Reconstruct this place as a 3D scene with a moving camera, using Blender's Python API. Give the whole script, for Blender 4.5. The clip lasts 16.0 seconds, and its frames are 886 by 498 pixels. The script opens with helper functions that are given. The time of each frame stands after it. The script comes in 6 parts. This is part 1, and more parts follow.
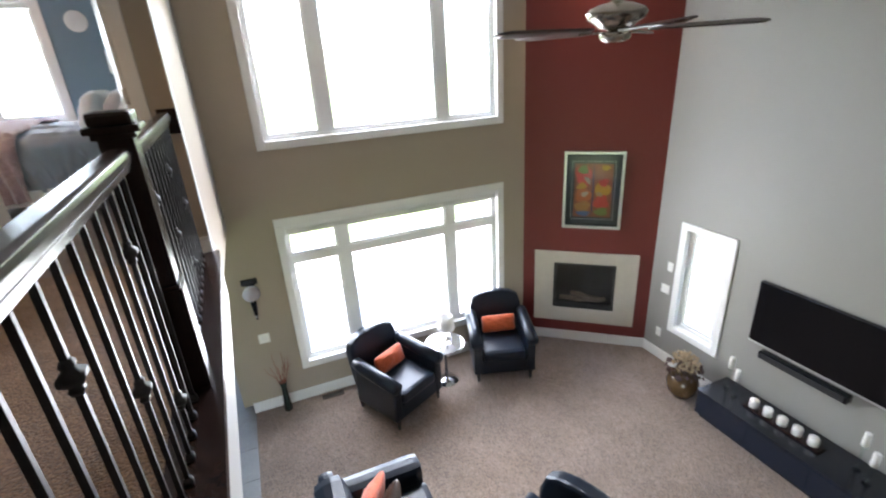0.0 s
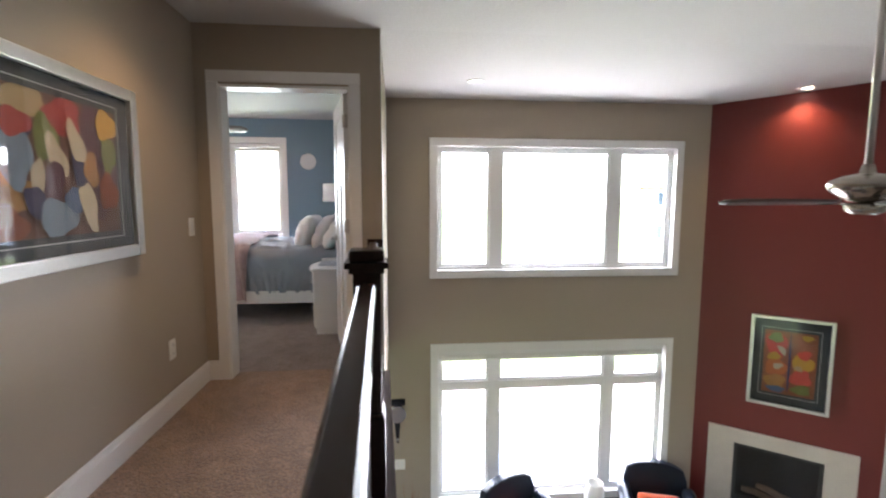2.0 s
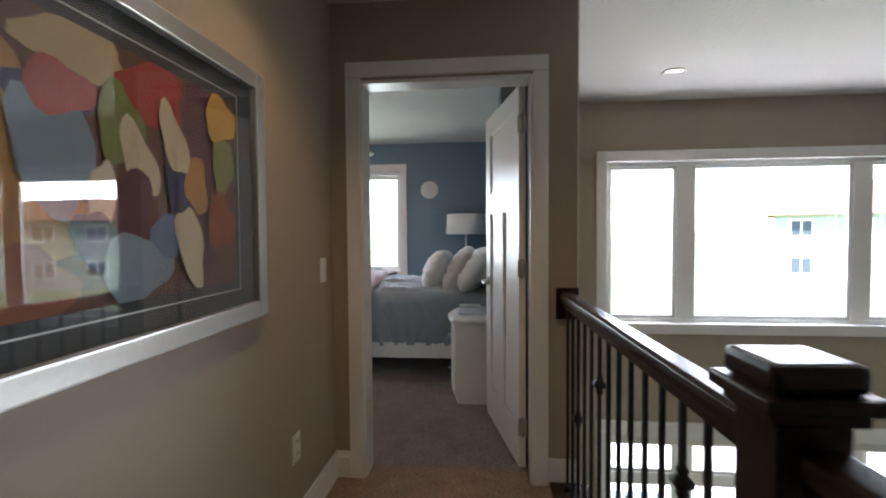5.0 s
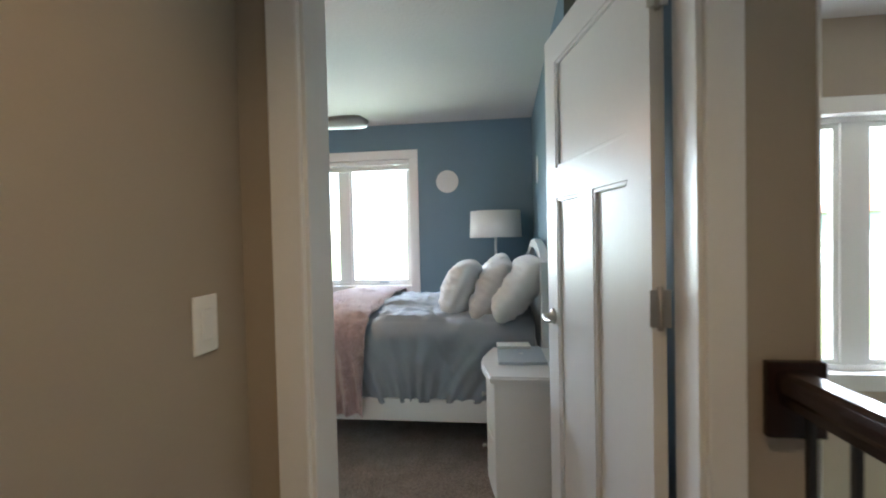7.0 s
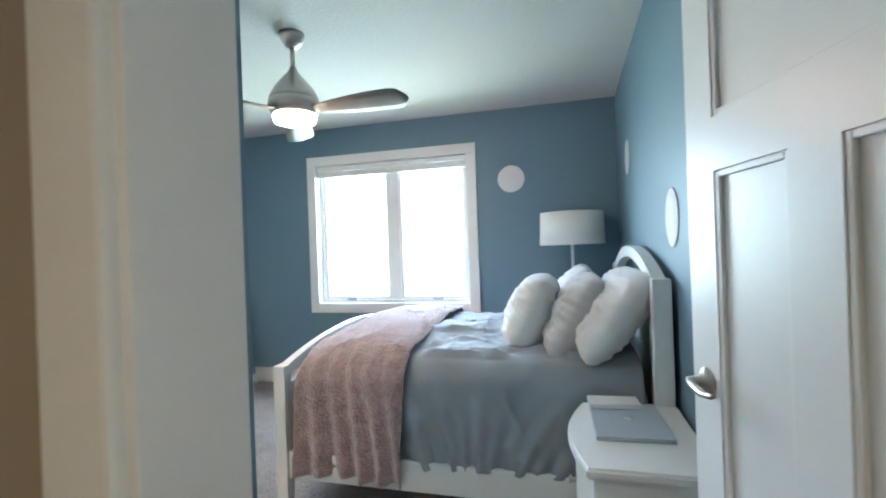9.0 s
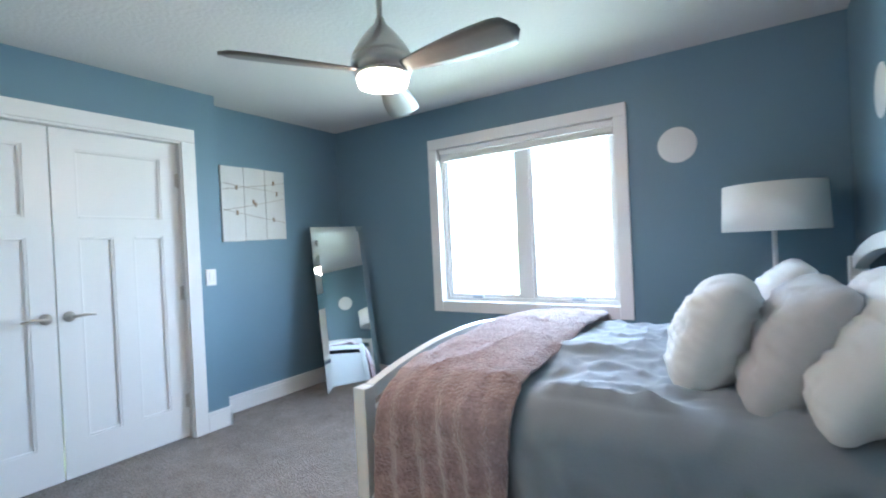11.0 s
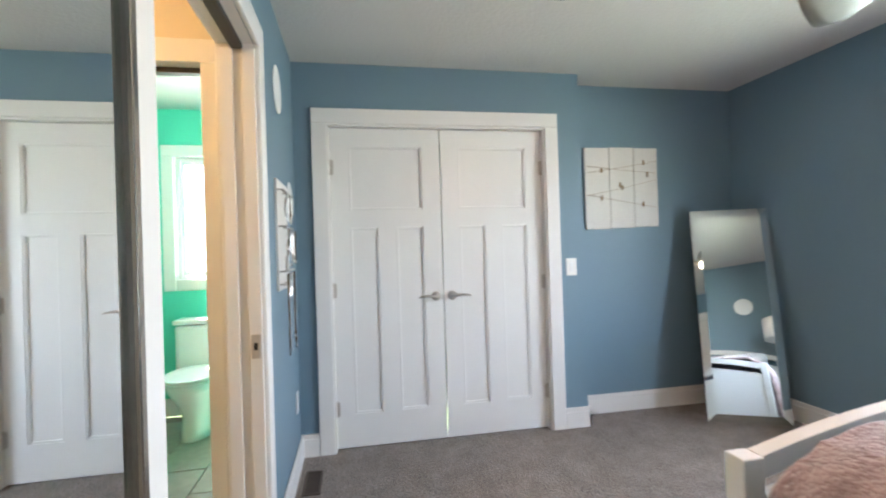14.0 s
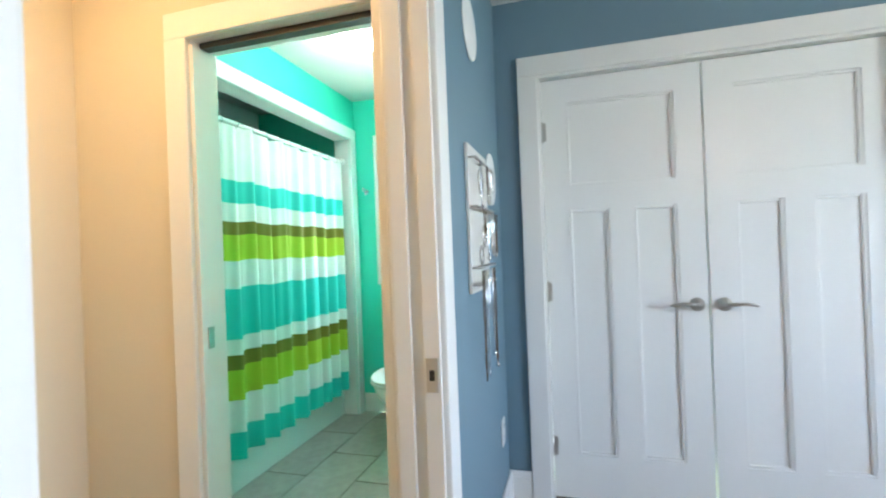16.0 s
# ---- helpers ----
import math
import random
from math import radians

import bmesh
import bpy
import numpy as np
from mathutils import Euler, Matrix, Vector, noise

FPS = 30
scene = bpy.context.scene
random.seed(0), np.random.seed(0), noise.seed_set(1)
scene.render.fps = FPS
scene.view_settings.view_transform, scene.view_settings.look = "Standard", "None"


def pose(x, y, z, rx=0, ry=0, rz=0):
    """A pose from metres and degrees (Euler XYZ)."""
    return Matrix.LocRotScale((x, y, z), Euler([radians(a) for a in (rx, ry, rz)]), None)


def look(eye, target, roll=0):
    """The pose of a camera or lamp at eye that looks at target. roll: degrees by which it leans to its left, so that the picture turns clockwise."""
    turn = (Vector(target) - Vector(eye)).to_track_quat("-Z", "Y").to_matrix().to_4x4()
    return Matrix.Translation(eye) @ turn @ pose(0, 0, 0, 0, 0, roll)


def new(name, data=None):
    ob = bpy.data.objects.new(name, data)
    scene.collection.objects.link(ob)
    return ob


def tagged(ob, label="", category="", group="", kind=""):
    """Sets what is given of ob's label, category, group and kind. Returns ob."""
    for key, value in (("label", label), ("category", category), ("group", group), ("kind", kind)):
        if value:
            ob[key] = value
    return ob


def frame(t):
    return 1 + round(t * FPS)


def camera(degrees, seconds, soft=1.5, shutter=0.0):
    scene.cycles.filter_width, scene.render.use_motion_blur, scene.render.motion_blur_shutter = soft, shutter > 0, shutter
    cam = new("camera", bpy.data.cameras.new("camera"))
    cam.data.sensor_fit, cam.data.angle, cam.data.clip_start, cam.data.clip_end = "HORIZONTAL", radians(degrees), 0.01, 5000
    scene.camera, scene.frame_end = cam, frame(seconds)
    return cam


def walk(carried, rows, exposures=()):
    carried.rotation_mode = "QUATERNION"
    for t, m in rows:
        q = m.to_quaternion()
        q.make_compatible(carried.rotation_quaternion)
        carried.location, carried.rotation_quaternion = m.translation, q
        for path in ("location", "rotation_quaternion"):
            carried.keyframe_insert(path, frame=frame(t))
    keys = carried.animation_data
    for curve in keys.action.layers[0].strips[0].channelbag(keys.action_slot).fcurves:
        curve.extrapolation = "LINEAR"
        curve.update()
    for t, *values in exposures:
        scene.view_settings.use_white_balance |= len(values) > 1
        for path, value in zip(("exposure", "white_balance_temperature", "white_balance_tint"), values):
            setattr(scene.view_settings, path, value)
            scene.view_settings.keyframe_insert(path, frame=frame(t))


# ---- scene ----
cam = camera(87.4, 16.0, soft=2.0, shutter=0.4)
PATH = [
    (0, (1.635, -3.46, 1.187), (2.311, -1.737, 0.431), -3.5),
    (0.5, (1.645, -3.459, 1.207), (2.164, -1.633, 0.576), -3.0),
    (1, (1.576, -3.395, 1.229), (1.978, -1.497, 0.744), -2.3),
    (1.5, (1.478, -3.371, 1.238), (1.775, -1.42, 0.914), -1.1),
    (2, (1.357, -3.339, 1.273), (1.546, -1.359, 1.065), 0.1),
    (2.5, (1.228, -3.272, 1.281), (1.309, -1.278, 1.148), 0.5),
    (3, (1.135, -3.176, 1.28), (1.105, -1.179, 1.18), 0.1),
    (3.5, (1.038, -3.032, 1.274), (0.937, -1.037, 1.191), -0.3),
    (4, (0.914, -2.87, 1.277), (0.794, -0.875, 1.2), -0.4),
    (4.2, (0.888, -2.784, 1.281), (0.751, -0.79, 1.209), -0.4),
    (6.5, (0.648, -1.325, 1.256), (0.409, 0.66, 1.19), -0.8),
    (7, (0.614, -1.025, 1.264), (0.35, 0.956, 1.215), -1.3),
    (7.5, (0.61, -0.742, 1.267), (0.257, 1.226, 1.239), -2.4),
    (8, (0.602, -0.54, 1.275), (0.161, 1.411, 1.245), -2.3),
    (8.2, (0.584, -0.512, 1.273), (0.135, 1.437, 1.254), -2.0),
    (10.3, (0.464, 0.19, 1.252), (-0.413, 1.985, 1.231), -2.9),
    (10.5, (0.461, 0.245, 1.261), (-0.491, 2.003, 1.233), -2.8),
    (11, (0.426, 0.335, 1.261), (-0.683, 2.0, 1.243), -2.7),
    (11.5, (0.344, 0.393, 1.274), (-0.911, 1.95, 1.263), -2.5),
    (12, (0.314, 0.463, 1.286), (-1.129, 1.848, 1.279), -2.4),
    (12.5, (0.339, 0.579, 1.278), (-1.311, 1.708, 1.283), -2.4),
    (13, (0.301, 0.649, 1.272), (-1.496, 1.526, 1.279), -2.1),
    (13.5, (0.231, 0.69, 1.259), (-1.667, 1.322, 1.263), -1.9),
    (14, (0.126, 0.734, 1.241), (-1.839, 1.109, 1.25), -1.8),
    (14.5, (-0.045, 0.738, 1.24), (-2.04, 0.886, 1.251), -1.6),
    (15, (-0.207, 0.735, 1.241), (-2.205, 0.666, 1.243), -1.5),
    (15.5, (-0.399, 0.734, 1.237), (-2.376, 0.436, 1.24), -1.8),
    (16, (-0.557, 0.735, 1.231), (-2.479, 0.185, 1.24), -2.2),
]
EXPOSURES = [(0.0, 3.85, 6300, 15), (2.0, 3.85, 6400, 19), (3.0, 3.25, 6400, 18), (4.0, 3.2, 6400, 18), (6.4, 3.28, 6200, 9), (7.0, 3.8, 6150, 8), (7.5, 4.15, 6000, 5), (8.0, 4.2, 5850, 2), (10.4, 4.1, 5400, 6), (11.0, 4.03, 5450, 7), (11.5, 3.88, 5500, 7), (12.0, 3.5, 5550, 7), (13.0, 3.45, 5950, 10), (13.5, 3.65, 6300, 12), (14.5, 4.06, 6600, 14), (15.2, 3.98, 6400, 13), (16.0, 3.92, 5950, 9)]
walk(cam, [(t, look(eye, target, roll)) for t, eye, target, roll in PATH], EXPOSURES)

# ---- world, daylight and lamps ----
world = bpy.data.worlds.new("sky")
world.use_nodes = True
scene.world = world
sky = world.node_tree.nodes.new("ShaderNodeTexSky")
sky.sky_type, sky.sun_disc = "NISHITA", False
sky.sun_elevation, sky.sun_rotation = radians(64), radians(240)
world.node_tree.links.new(sky.outputs[0], world.node_tree.nodes["Background"].inputs[0])
world.node_tree.nodes["Background"].inputs[1].default_value = 0.15
sun = new("sun", bpy.data.lights.new("sun", "SUN"))
sun.data.energy, sun.data.angle, sun.data.color = 4.5, radians(0.5), (1.0, 0.95, 0.88)
sun.matrix_world = look((-25, -14, 60), (0, 0, 0))


def window_light(name, eye, target, w, h, power, color=(0.93, 0.97, 1.0)):
    lamp = new(name, bpy.data.lights.new(name, "AREA"))
    lamp.data.shape, lamp.data.size, lamp.data.size_y = "RECTANGLE", w, h
    lamp.data.energy, lamp.data.color = power, color
    lamp.matrix_world = look(eye, target)
    return lamp


def bulb(name, place, power, color, size=0.05):
    lamp = new(name, bpy.data.lights.new(name, "POINT"))
    lamp.data.energy, lamp.data.color, lamp.data.shadow_soft_size = power, color, size
    lamp.location = place
    return lamp


window_light("daylight_upper_window", (3.08, 2.25, 1.98), (3.08, 0, 1.2), 2.9, 0.66, 29)
window_light("daylight_lower_window", (3.2, 2.25, -1.25), (3.2, 0, -0.75), 3.3, 2.6, 38)
window_light("daylight_side_window", (6.62, 0.1, -1.5), (5, 0.1, -1.65), 1.5, 2.1, 4.2)
window_light("daylight_bedroom_window", (-1.08, 4.40, 1.55), (-1.08, 2.4, 0.6), 2.0, 1.75, 15.5, (0.82, 0.92, 1.0))
window_light("daylight_bath_window", (-4.10, -0.4, 1.55), (-3, -0.4, 1.3), 0.55, 0.95, 1.2)
bulb("bedroom_fan_bulb", (-0.89, 1.90, 1.972), 1.6, (1.0, 0.58, 0.42), 0.06)
bulb("bath_ceiling_bulb", (-2.90, -0.37, 2.30), 0.9, (1.0, 0.95, 0.85), 0.1)
# unseen warm lamp, added to give the vestibule its yellow light
bulb("vestibule_bulb", (-1.15, -0.55, 2.25), 1.4, (1.0, 0.56, 0.19), 0.1)

# ---- materials ----
def material(name, color, rough=0.6, metal=0.0, vary=0.08, scale=3.0, fine=60.0, bump=0.15, depth=0.002, coat=0.0, sheen=0.0, tint=None, spec=0.5):
    """A surface with broad and fine variation of its colour and a fine relief."""
    m = bpy.data.materials.new(name)
    m.use_nodes = True
    nt = m.node_tree
    b = nt.nodes["Principled BSDF"]
    b.inputs["Roughness"].default_value, b.inputs["Metallic"].default_value = rough, metal
    b.inputs["Coat Weight"].default_value, b.inputs["Sheen Weight"].default_value, b.inputs["Specular IOR Level"].default_value = coat, sheen, spec
    geo = nt.nodes.new("ShaderNodeTexCoord")
    n1, n2 = nt.nodes.new("ShaderNodeTexNoise"), nt.nodes.new("ShaderNodeTexNoise")
    n1.inputs["Scale"].default_value, n1.inputs["Detail"].default_value = scale, 4
    n2.inputs["Scale"].default_value, n2.inputs["Detail"].default_value = fine, 3
    for n in (n1, n2):
        nt.links.new(geo.outputs["Object"], n.inputs["Vector"])
    mix = nt.nodes.new("ShaderNodeMix")
    mix.data_type = "RGBA"
    dark = tuple(max(0.0, c * (1 - 2 * vary)) for c in color)
    light = tuple(min(1.0, c * (1 + 2 * vary)) for c in (tint or color))
    mix.inputs["A"].default_value, mix.inputs["B"].default_value = (*dark, 1), (*light, 1)
    add = nt.nodes.new("ShaderNodeMath")
    add.operation = "MULTIPLY_ADD"
    add.inputs[1].default_value = 0.45
    nt.links.new(n2.outputs["Fac"], add.inputs[0])
    half = nt.nodes.new("ShaderNodeMath")
    half.operation = "MULTIPLY"
    half.inputs[1].default_value = 0.55
    nt.links.new(n1.outputs["Fac"], half.inputs[0])
    nt.links.new(half.outputs[0], add.inputs[2])
    nt.links.new(add.outputs[0], mix.inputs["Factor"])
    nt.links.new(mix.outputs["Result"], b.inputs["Base Color"])
    if bump:
        bp = nt.nodes.new("ShaderNodeBump")
        bp.inputs["Strength"].default_value, bp.inputs["Distance"].default_value = bump, depth
        nt.links.new(n2.outputs["Fac"], bp.inputs["Height"])
        nt.links.new(bp.outputs["Normal"], b.inputs["Normal"])
    return m


def carpet(name, a, b_, scale=95.0, broad=(0.82, 1.16)):
    m = material(name, a, 0.95, vary=0.30, scale=2.5, fine=scale, bump=1.0, depth=0.02, sheen=0.25, tint=b_)
    # tufts and the soft mottling of trodden pile
    nt = m.node_tree
    shader = nt.nodes["Principled BSDF"]
    source = shader.inputs["Base Color"].links[0].from_socket
    coord = nt.nodes.new("ShaderNodeTexCoord")
    for size, low, high in ((70.0, 0.55, 1.35), (9.0, *broad)):
        tuft, span, mix = (nt.nodes.new("ShaderNode" + k) for k in ("TexNoise", "MapRange", "MixRGB"))
        tuft.inputs["Scale"].default_value, tuft.inputs["Detail"].default_value = size, 3.0
        span.inputs["From Min"].default_value, span.inputs["From Max"].default_value = 0.34, 0.66
        span.inputs["To Min"].default_value, span.inputs["To Max"].default_value = low, high
        mix.blend_type, mix.inputs[0].default_value = "MULTIPLY", 1.0
        nt.links.new(coord.outputs["Object"], tuft.inputs["Vector"])
        nt.links.new(tuft.outputs[0], span.inputs["Value"])
        nt.links.new(source, mix.inputs[1])
        nt.links.new(span.outputs[0], mix.inputs[2])
        source = mix.outputs[0]
    nt.links.new(source, shader.inputs["Base Color"])
    return m


def glowing(name, color, power):
    m = bpy.data.materials.new(name)
    m.use_nodes = True
    b = m.node_tree.nodes["Principled BSDF"]
    b.inputs["Base Color"].default_value = (0.9, 0.9, 0.9, 1)
    b.inputs["Emission Color"].default_value, b.inputs["Emission Strength"].default_value = (*color, 1), power
    return m


def glass(name, rough=0.0, tint=(1, 1, 1), face=0.04):
    """Thin pane: mostly clear, with a mirror's gloss at grazing angles."""
    m = bpy.data.materials.new(name)
    m.use_nodes = True
    nt = m.node_tree
    nt.nodes.remove(nt.nodes["Principled BSDF"])
    clear, gloss, fres, mix = (nt.nodes.new("ShaderNode" + k) for k in ("BsdfTransparent", "BsdfGlossy", "LayerWeight", "MixShader"))
    clear.inputs[0].default_value = (*tint, 1)
    gloss.inputs["Roughness"].default_value = rough
    fres.inputs["Blend"].default_value = 0.5
    power, schlick = nt.nodes.new("ShaderNodeMath"), nt.nodes.new("ShaderNodeMath")
    power.operation, schlick.operation = "POWER", "MULTIPLY_ADD"
    power.inputs[1].default_value, schlick.inputs[1].default_value, schlick.inputs[2].default_value = 5.0, 1.0 - face, face
    nt.links.new(fres.outputs["Facing"], power.inputs[0])
    nt.links.new(power.outputs[0], schlick.inputs[0])
    nt.links.new(schlick.outputs[0], mix.inputs[0])
    nt.links.new(clear.outputs[0], mix.inputs[1])
    nt.links.new(gloss.outputs[0], mix.inputs[2])
    nt.links.new(mix.outputs[0], nt.nodes["Material Output"].inputs[0])
    return m


M_TAUPE = material("taupe_wall_paint", (0.365, 0.305, 0.232), 0.55, vary=0.03, scale=1.2, fine=150, bump=0.12)
M_GREIGE = material("grey_wall_paint", (0.262, 0.252, 0.228), 0.5, vary=0.03, scale=1.2, fine=150, bump=0.12)
M_BLUE = material("blue_wall_paint", (0.15, 0.24, 0.30), 0.5, vary=0.03, scale=1.2, fine=150, bump=0.12)
M_RED = material("red_wall_paint", (0.155, 0.020, 0.016), 0.5, vary=0.04, scale=1.5, fine=150, bump=0.12)
M_GREEN = material("turquoise_wall_paint", (0.07, 0.62, 0.46), 0.5, vary=0.03, scale=1.2, fine=150, bump=0.12)
M_CREAM = material("cream_wall_paint", (0.68, 0.60, 0.46), 0.55, vary=0.03, scale=1.2, fine=150, bump=0.12)
M_CEIL = material("white_ceiling_paint", (0.60, 0.585, 0.56), 0.8, vary=0.02, scale=2, fine=45, bump=0.5, depth=0.006)
M_TRIM = material("white_trim_paint", (0.76, 0.75, 0.725), 0.32, vary=0.02, scale=2, fine=80, bump=0.06)
M_CARPET = carpet("brown_carpet", (0.18, 0.108, 0.062), (0.30, 0.19, 0.115))
M_CARPET_BED = carpet("grey_brown_carpet", (0.145, 0.112, 0.092), (0.235, 0.187, 0.157))
M_CARPET_LOW = carpet("beige_carpet", (0.235, 0.166, 0.122), (0.325, 0.238, 0.180), 130.0, (0.94, 1.05))
M_TILE = material("grey_stone_tile", (0.34, 0.35, 0.34), 0.35, vary=0.14, scale=5, fine=30, bump=0.1)
M_TILE_BATH = material("grey_beige_bath_tile", (0.30, 0.285, 0.245), 0.3, vary=0.26, scale=5, fine=18, bump=0.08)
M_GROUT = material("grey_grout", (0.25, 0.24, 0.21), 0.9, vary=0.1)
M_WOOD = material("espresso_stained_wood", (0.020, 0.010, 0.008), 0.24, vary=0.3, scale=4, fine=40, bump=0.04, spec=0.32)
M_IRON = material("black_wrought_iron", (0.014, 0.013, 0.013), 0.42, metal=0.15, vary=0.2, fine=90, bump=0.2)
M_NICKEL = material("brushed_nickel", (0.55, 0.52, 0.48), 0.28, metal=1.0, vary=0.08, fine=120, bump=0.08)
M_SATIN = material("satin_nickel", (0.40, 0.36, 0.31), 0.24, metal=1.0, vary=0.08, fine=120, bump=0.05)
M_CHROME = material("polished_chrome", (0.75, 0.75, 0.76), 0.08, metal=1.0, vary=0.02, bump=0)
M_MIRROR = material("mirror_glass", (0.86, 0.90, 0.89), 0.01, metal=1.0, vary=0.0, bump=0)
M_SILVER = material("silver_leaf_frame", (0.60, 0.60, 0.58), 0.34, metal=0.85, vary=0.08, scale=8, fine=70, bump=0.15)
# black leather; the blue in its base colour stands in for sky reflections
M_LEATHER = material("black_leather", (0.006, 0.011, 0.020), 0.31, vary=0.3, scale=6, fine=140, bump=0.35, spec=0.36)
M_LEGS = material("dark_turned_legs", (0.02, 0.013, 0.01), 0.35, vary=0.2)
M_ORANGE = material("orange_woven_fabric", (0.52, 0.085, 0.02), 0.8, vary=0.25, scale=40, fine=160, bump=0.5, sheen=0.3)
M_BLACK = material("black_lacquer", (0.010, 0.012, 0.017), 0.16, vary=0.1, bump=0.02)
M_CONSOLE = material("blue_black_lacquer", (0.008, 0.013, 0.024), 0.25, vary=0.1, bump=0.02)
M_SCREEN = material("black_tv_screen", (0.003, 0.003, 0.004), 0.2, vary=0.0, bump=0, spec=0.2)
M_STONE = material("cream_stone_surround", (0.53, 0.49, 0.41), 0.5, vary=0.08, scale=8, fine=60, bump=0.1)
M_CHAR = material("charcoal_firebox", (0.016, 0.016, 0.017), 0.45, vary=0.25)
M_FIREBOX = material("matt_black_firebox_panel", (0.008, 0.008, 0.009), 0.85, vary=0.3)
M_LOG = material("grey_ceramic_logs", (0.11, 0.085, 0.065), 0.9, vary=0.4, scale=14, bump=0.8, depth=0.01)
M_WHITE = material("white_satin_paint", (0.78, 0.78, 0.76), 0.35, vary=0.02, fine=60, bump=0.05)
M_PLASTIC = material("white_plastic", (0.80, 0.79, 0.75), 0.35, vary=0.01, bump=0)
M_SHADE = material("white_linen_lampshade", (0.74, 0.73, 0.69), 0.85, vary=0.05, fine=220, bump=0.4)
M_DUVET = material("grey_cotton_duvet", (0.262, 0.292, 0.322), 0.75, vary=0.06, scale=5, fine=180, bump=0.2, sheen=0.2)
M_PILLOW = material("white_cotton_pillowcase", (0.70, 0.69, 0.67), 0.8, vary=0.03, scale=6, fine=160, bump=0.25, sheen=0.2)
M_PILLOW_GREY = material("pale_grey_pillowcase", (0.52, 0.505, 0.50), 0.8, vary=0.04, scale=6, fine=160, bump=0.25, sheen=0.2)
M_THROW = material("mauve_fleece_throw", (0.29, 0.185, 0.180), 0.95, vary=0.42, scale=18, fine=85, bump=1.0, depth=0.016, sheen=0.6, tint=(0.40, 0.285, 0.28))
M_BLADE = material("grey_washed_fan_blade", (0.135, 0.135, 0.118), 0.4, vary=0.12, scale=10, fine=50, bump=0.08)
M_BLADE_DARK = material("dark_walnut_fan_blade", (0.055, 0.035, 0.027), 0.3, vary=0.2, scale=10, fine=50, bump=0.05)
M_PLASTER = material("white_matt_disc", (0.76, 0.76, 0.75), 0.7, vary=0.02, bump=0.05)
M_BOARD = material("whitewashed_board", (0.70, 0.68, 0.64), 0.75, vary=0.06, scale=9, fine=50, bump=0.25)
M_STRING = material("brown_twine", (0.30, 0.20, 0.11), 0.9, vary=0.2)
M_PORCELAIN = material("white_porcelain", (0.80, 0.80, 0.78), 0.12, vary=0.01, bump=0)
M_CERAMIC = material("brown_glazed_pot", (0.05, 0.026, 0.014), 0.22, vary=0.5, scale=12, fine=40, bump=0.1, tint=(0.09, 0.055, 0.025))
M_DRY = material("dried_flowers", (0.38, 0.28, 0.17), 0.95, vary=0.3, scale=30)
M_TWIG = material("red_brown_twigs", (0.27, 0.085, 0.05), 0.85, vary=0.25)
M_TWIG_DARK = material("dark_dried_leaves", (0.07, 0.04, 0.035), 0.9, vary=0.3)
M_VASE = material("dark_green_glass_vase", (0.014, 0.024, 0.018), 0.1, vary=0.2, bump=0)
M_CANDLE = material("white_candle_wax", (0.80, 0.78, 0.72), 0.5, vary=0.03, bump=0.05)
M_ALU = material("silver_laptop_lid", (0.50, 0.55, 0.60), 0.4, metal=0.25, vary=0.02, bump=0.02)
M_VENT = material("brown_metal_vent", (0.10, 0.075, 0.06), 0.5, metal=0.3, vary=0.15)
M_GRASS = material("lawn", (0.12, 0.17, 0.065), 0.95, vary=0.3, scale=0.3, fine=8, bump=0.5, depth=0.05)
M_CONCRETE = material("pale_concrete", (0.45, 0.44, 0.42), 0.9, vary=0.1, scale=0.8, fine=12)
# sage siding, lightened to stand in for glaring daylight outdoors
M_SIDING = material("sage_house_siding", (0.30, 0.34, 0.31), 0.8, vary=0.08, scale=0.6, fine=6)
M_SIDING_B = material("pale_house_siding", (0.42, 0.41, 0.38), 0.8, vary=0.08, scale=0.6, fine=6)
M_ROOF = material("brown_shingle_roof", (0.16, 0.085, 0.06), 0.9, vary=0.2, scale=1.0, fine=10)
M_DARKGLASS = material("dark_window_glass", (0.05, 0.07, 0.09), 0.05, vary=0.1, bump=0)
M_MAT = material("dark_green_picture_mat", (0.018, 0.024, 0.026), 0.6, vary=0.1)
M_LINE = material("silver_mat_line", (0.45, 0.46, 0.44), 0.4, metal=0.6, vary=0.05)
M_GLASS = glass("window_glass")
M_PICGLASS = glass("picture_glass", face=0.04)
M_FIREGLASS = glass("fireplace_glass", face=0.008)
M_TABLEGLASS = glass("clear_glass", 0.0, (0.93, 0.98, 0.97))
M_LAMP_WARM = glowing("lit_frosted_glass", (1.0, 0.86, 0.62), 1.2)
M_LAMP_WHITE = glowing("lit_downlight", (1.0, 0.88, 0.72), 1.2)
M_BATHLAMP = glowing("lit_bath_lamp_glass", (1.0, 0.95, 0.85), 1.2)


# ---- mesh helpers ----
def bm_box(bm, lo, hi, mat_index=0, bevel=0.0):
    lo, hi = Vector(lo), Vector(hi)
    geom = bmesh.ops.create_cube(bm, size=1.0)["verts"]
    for v in geom:
        v.co = Vector(((lo.x + hi.x) / 2 + v.co.x * (hi.x - lo.x), (lo.y + hi.y) / 2 + v.co.y * (hi.y - lo.y), (lo.z + hi.z) / 2 + v.co.z * (hi.z - lo.z)))
    if bevel:
        es = list({e for v in geom for e in v.link_edges})
        bmesh.ops.bevel(bm, geom=es, offset=bevel, segments=2, affect="EDGES", profile=0.6)
    return geom


def box(lo, hi, bevel=0.0):
    bm = bmesh.new()
    bm_box(bm, lo, hi, 0, bevel)
    return bm


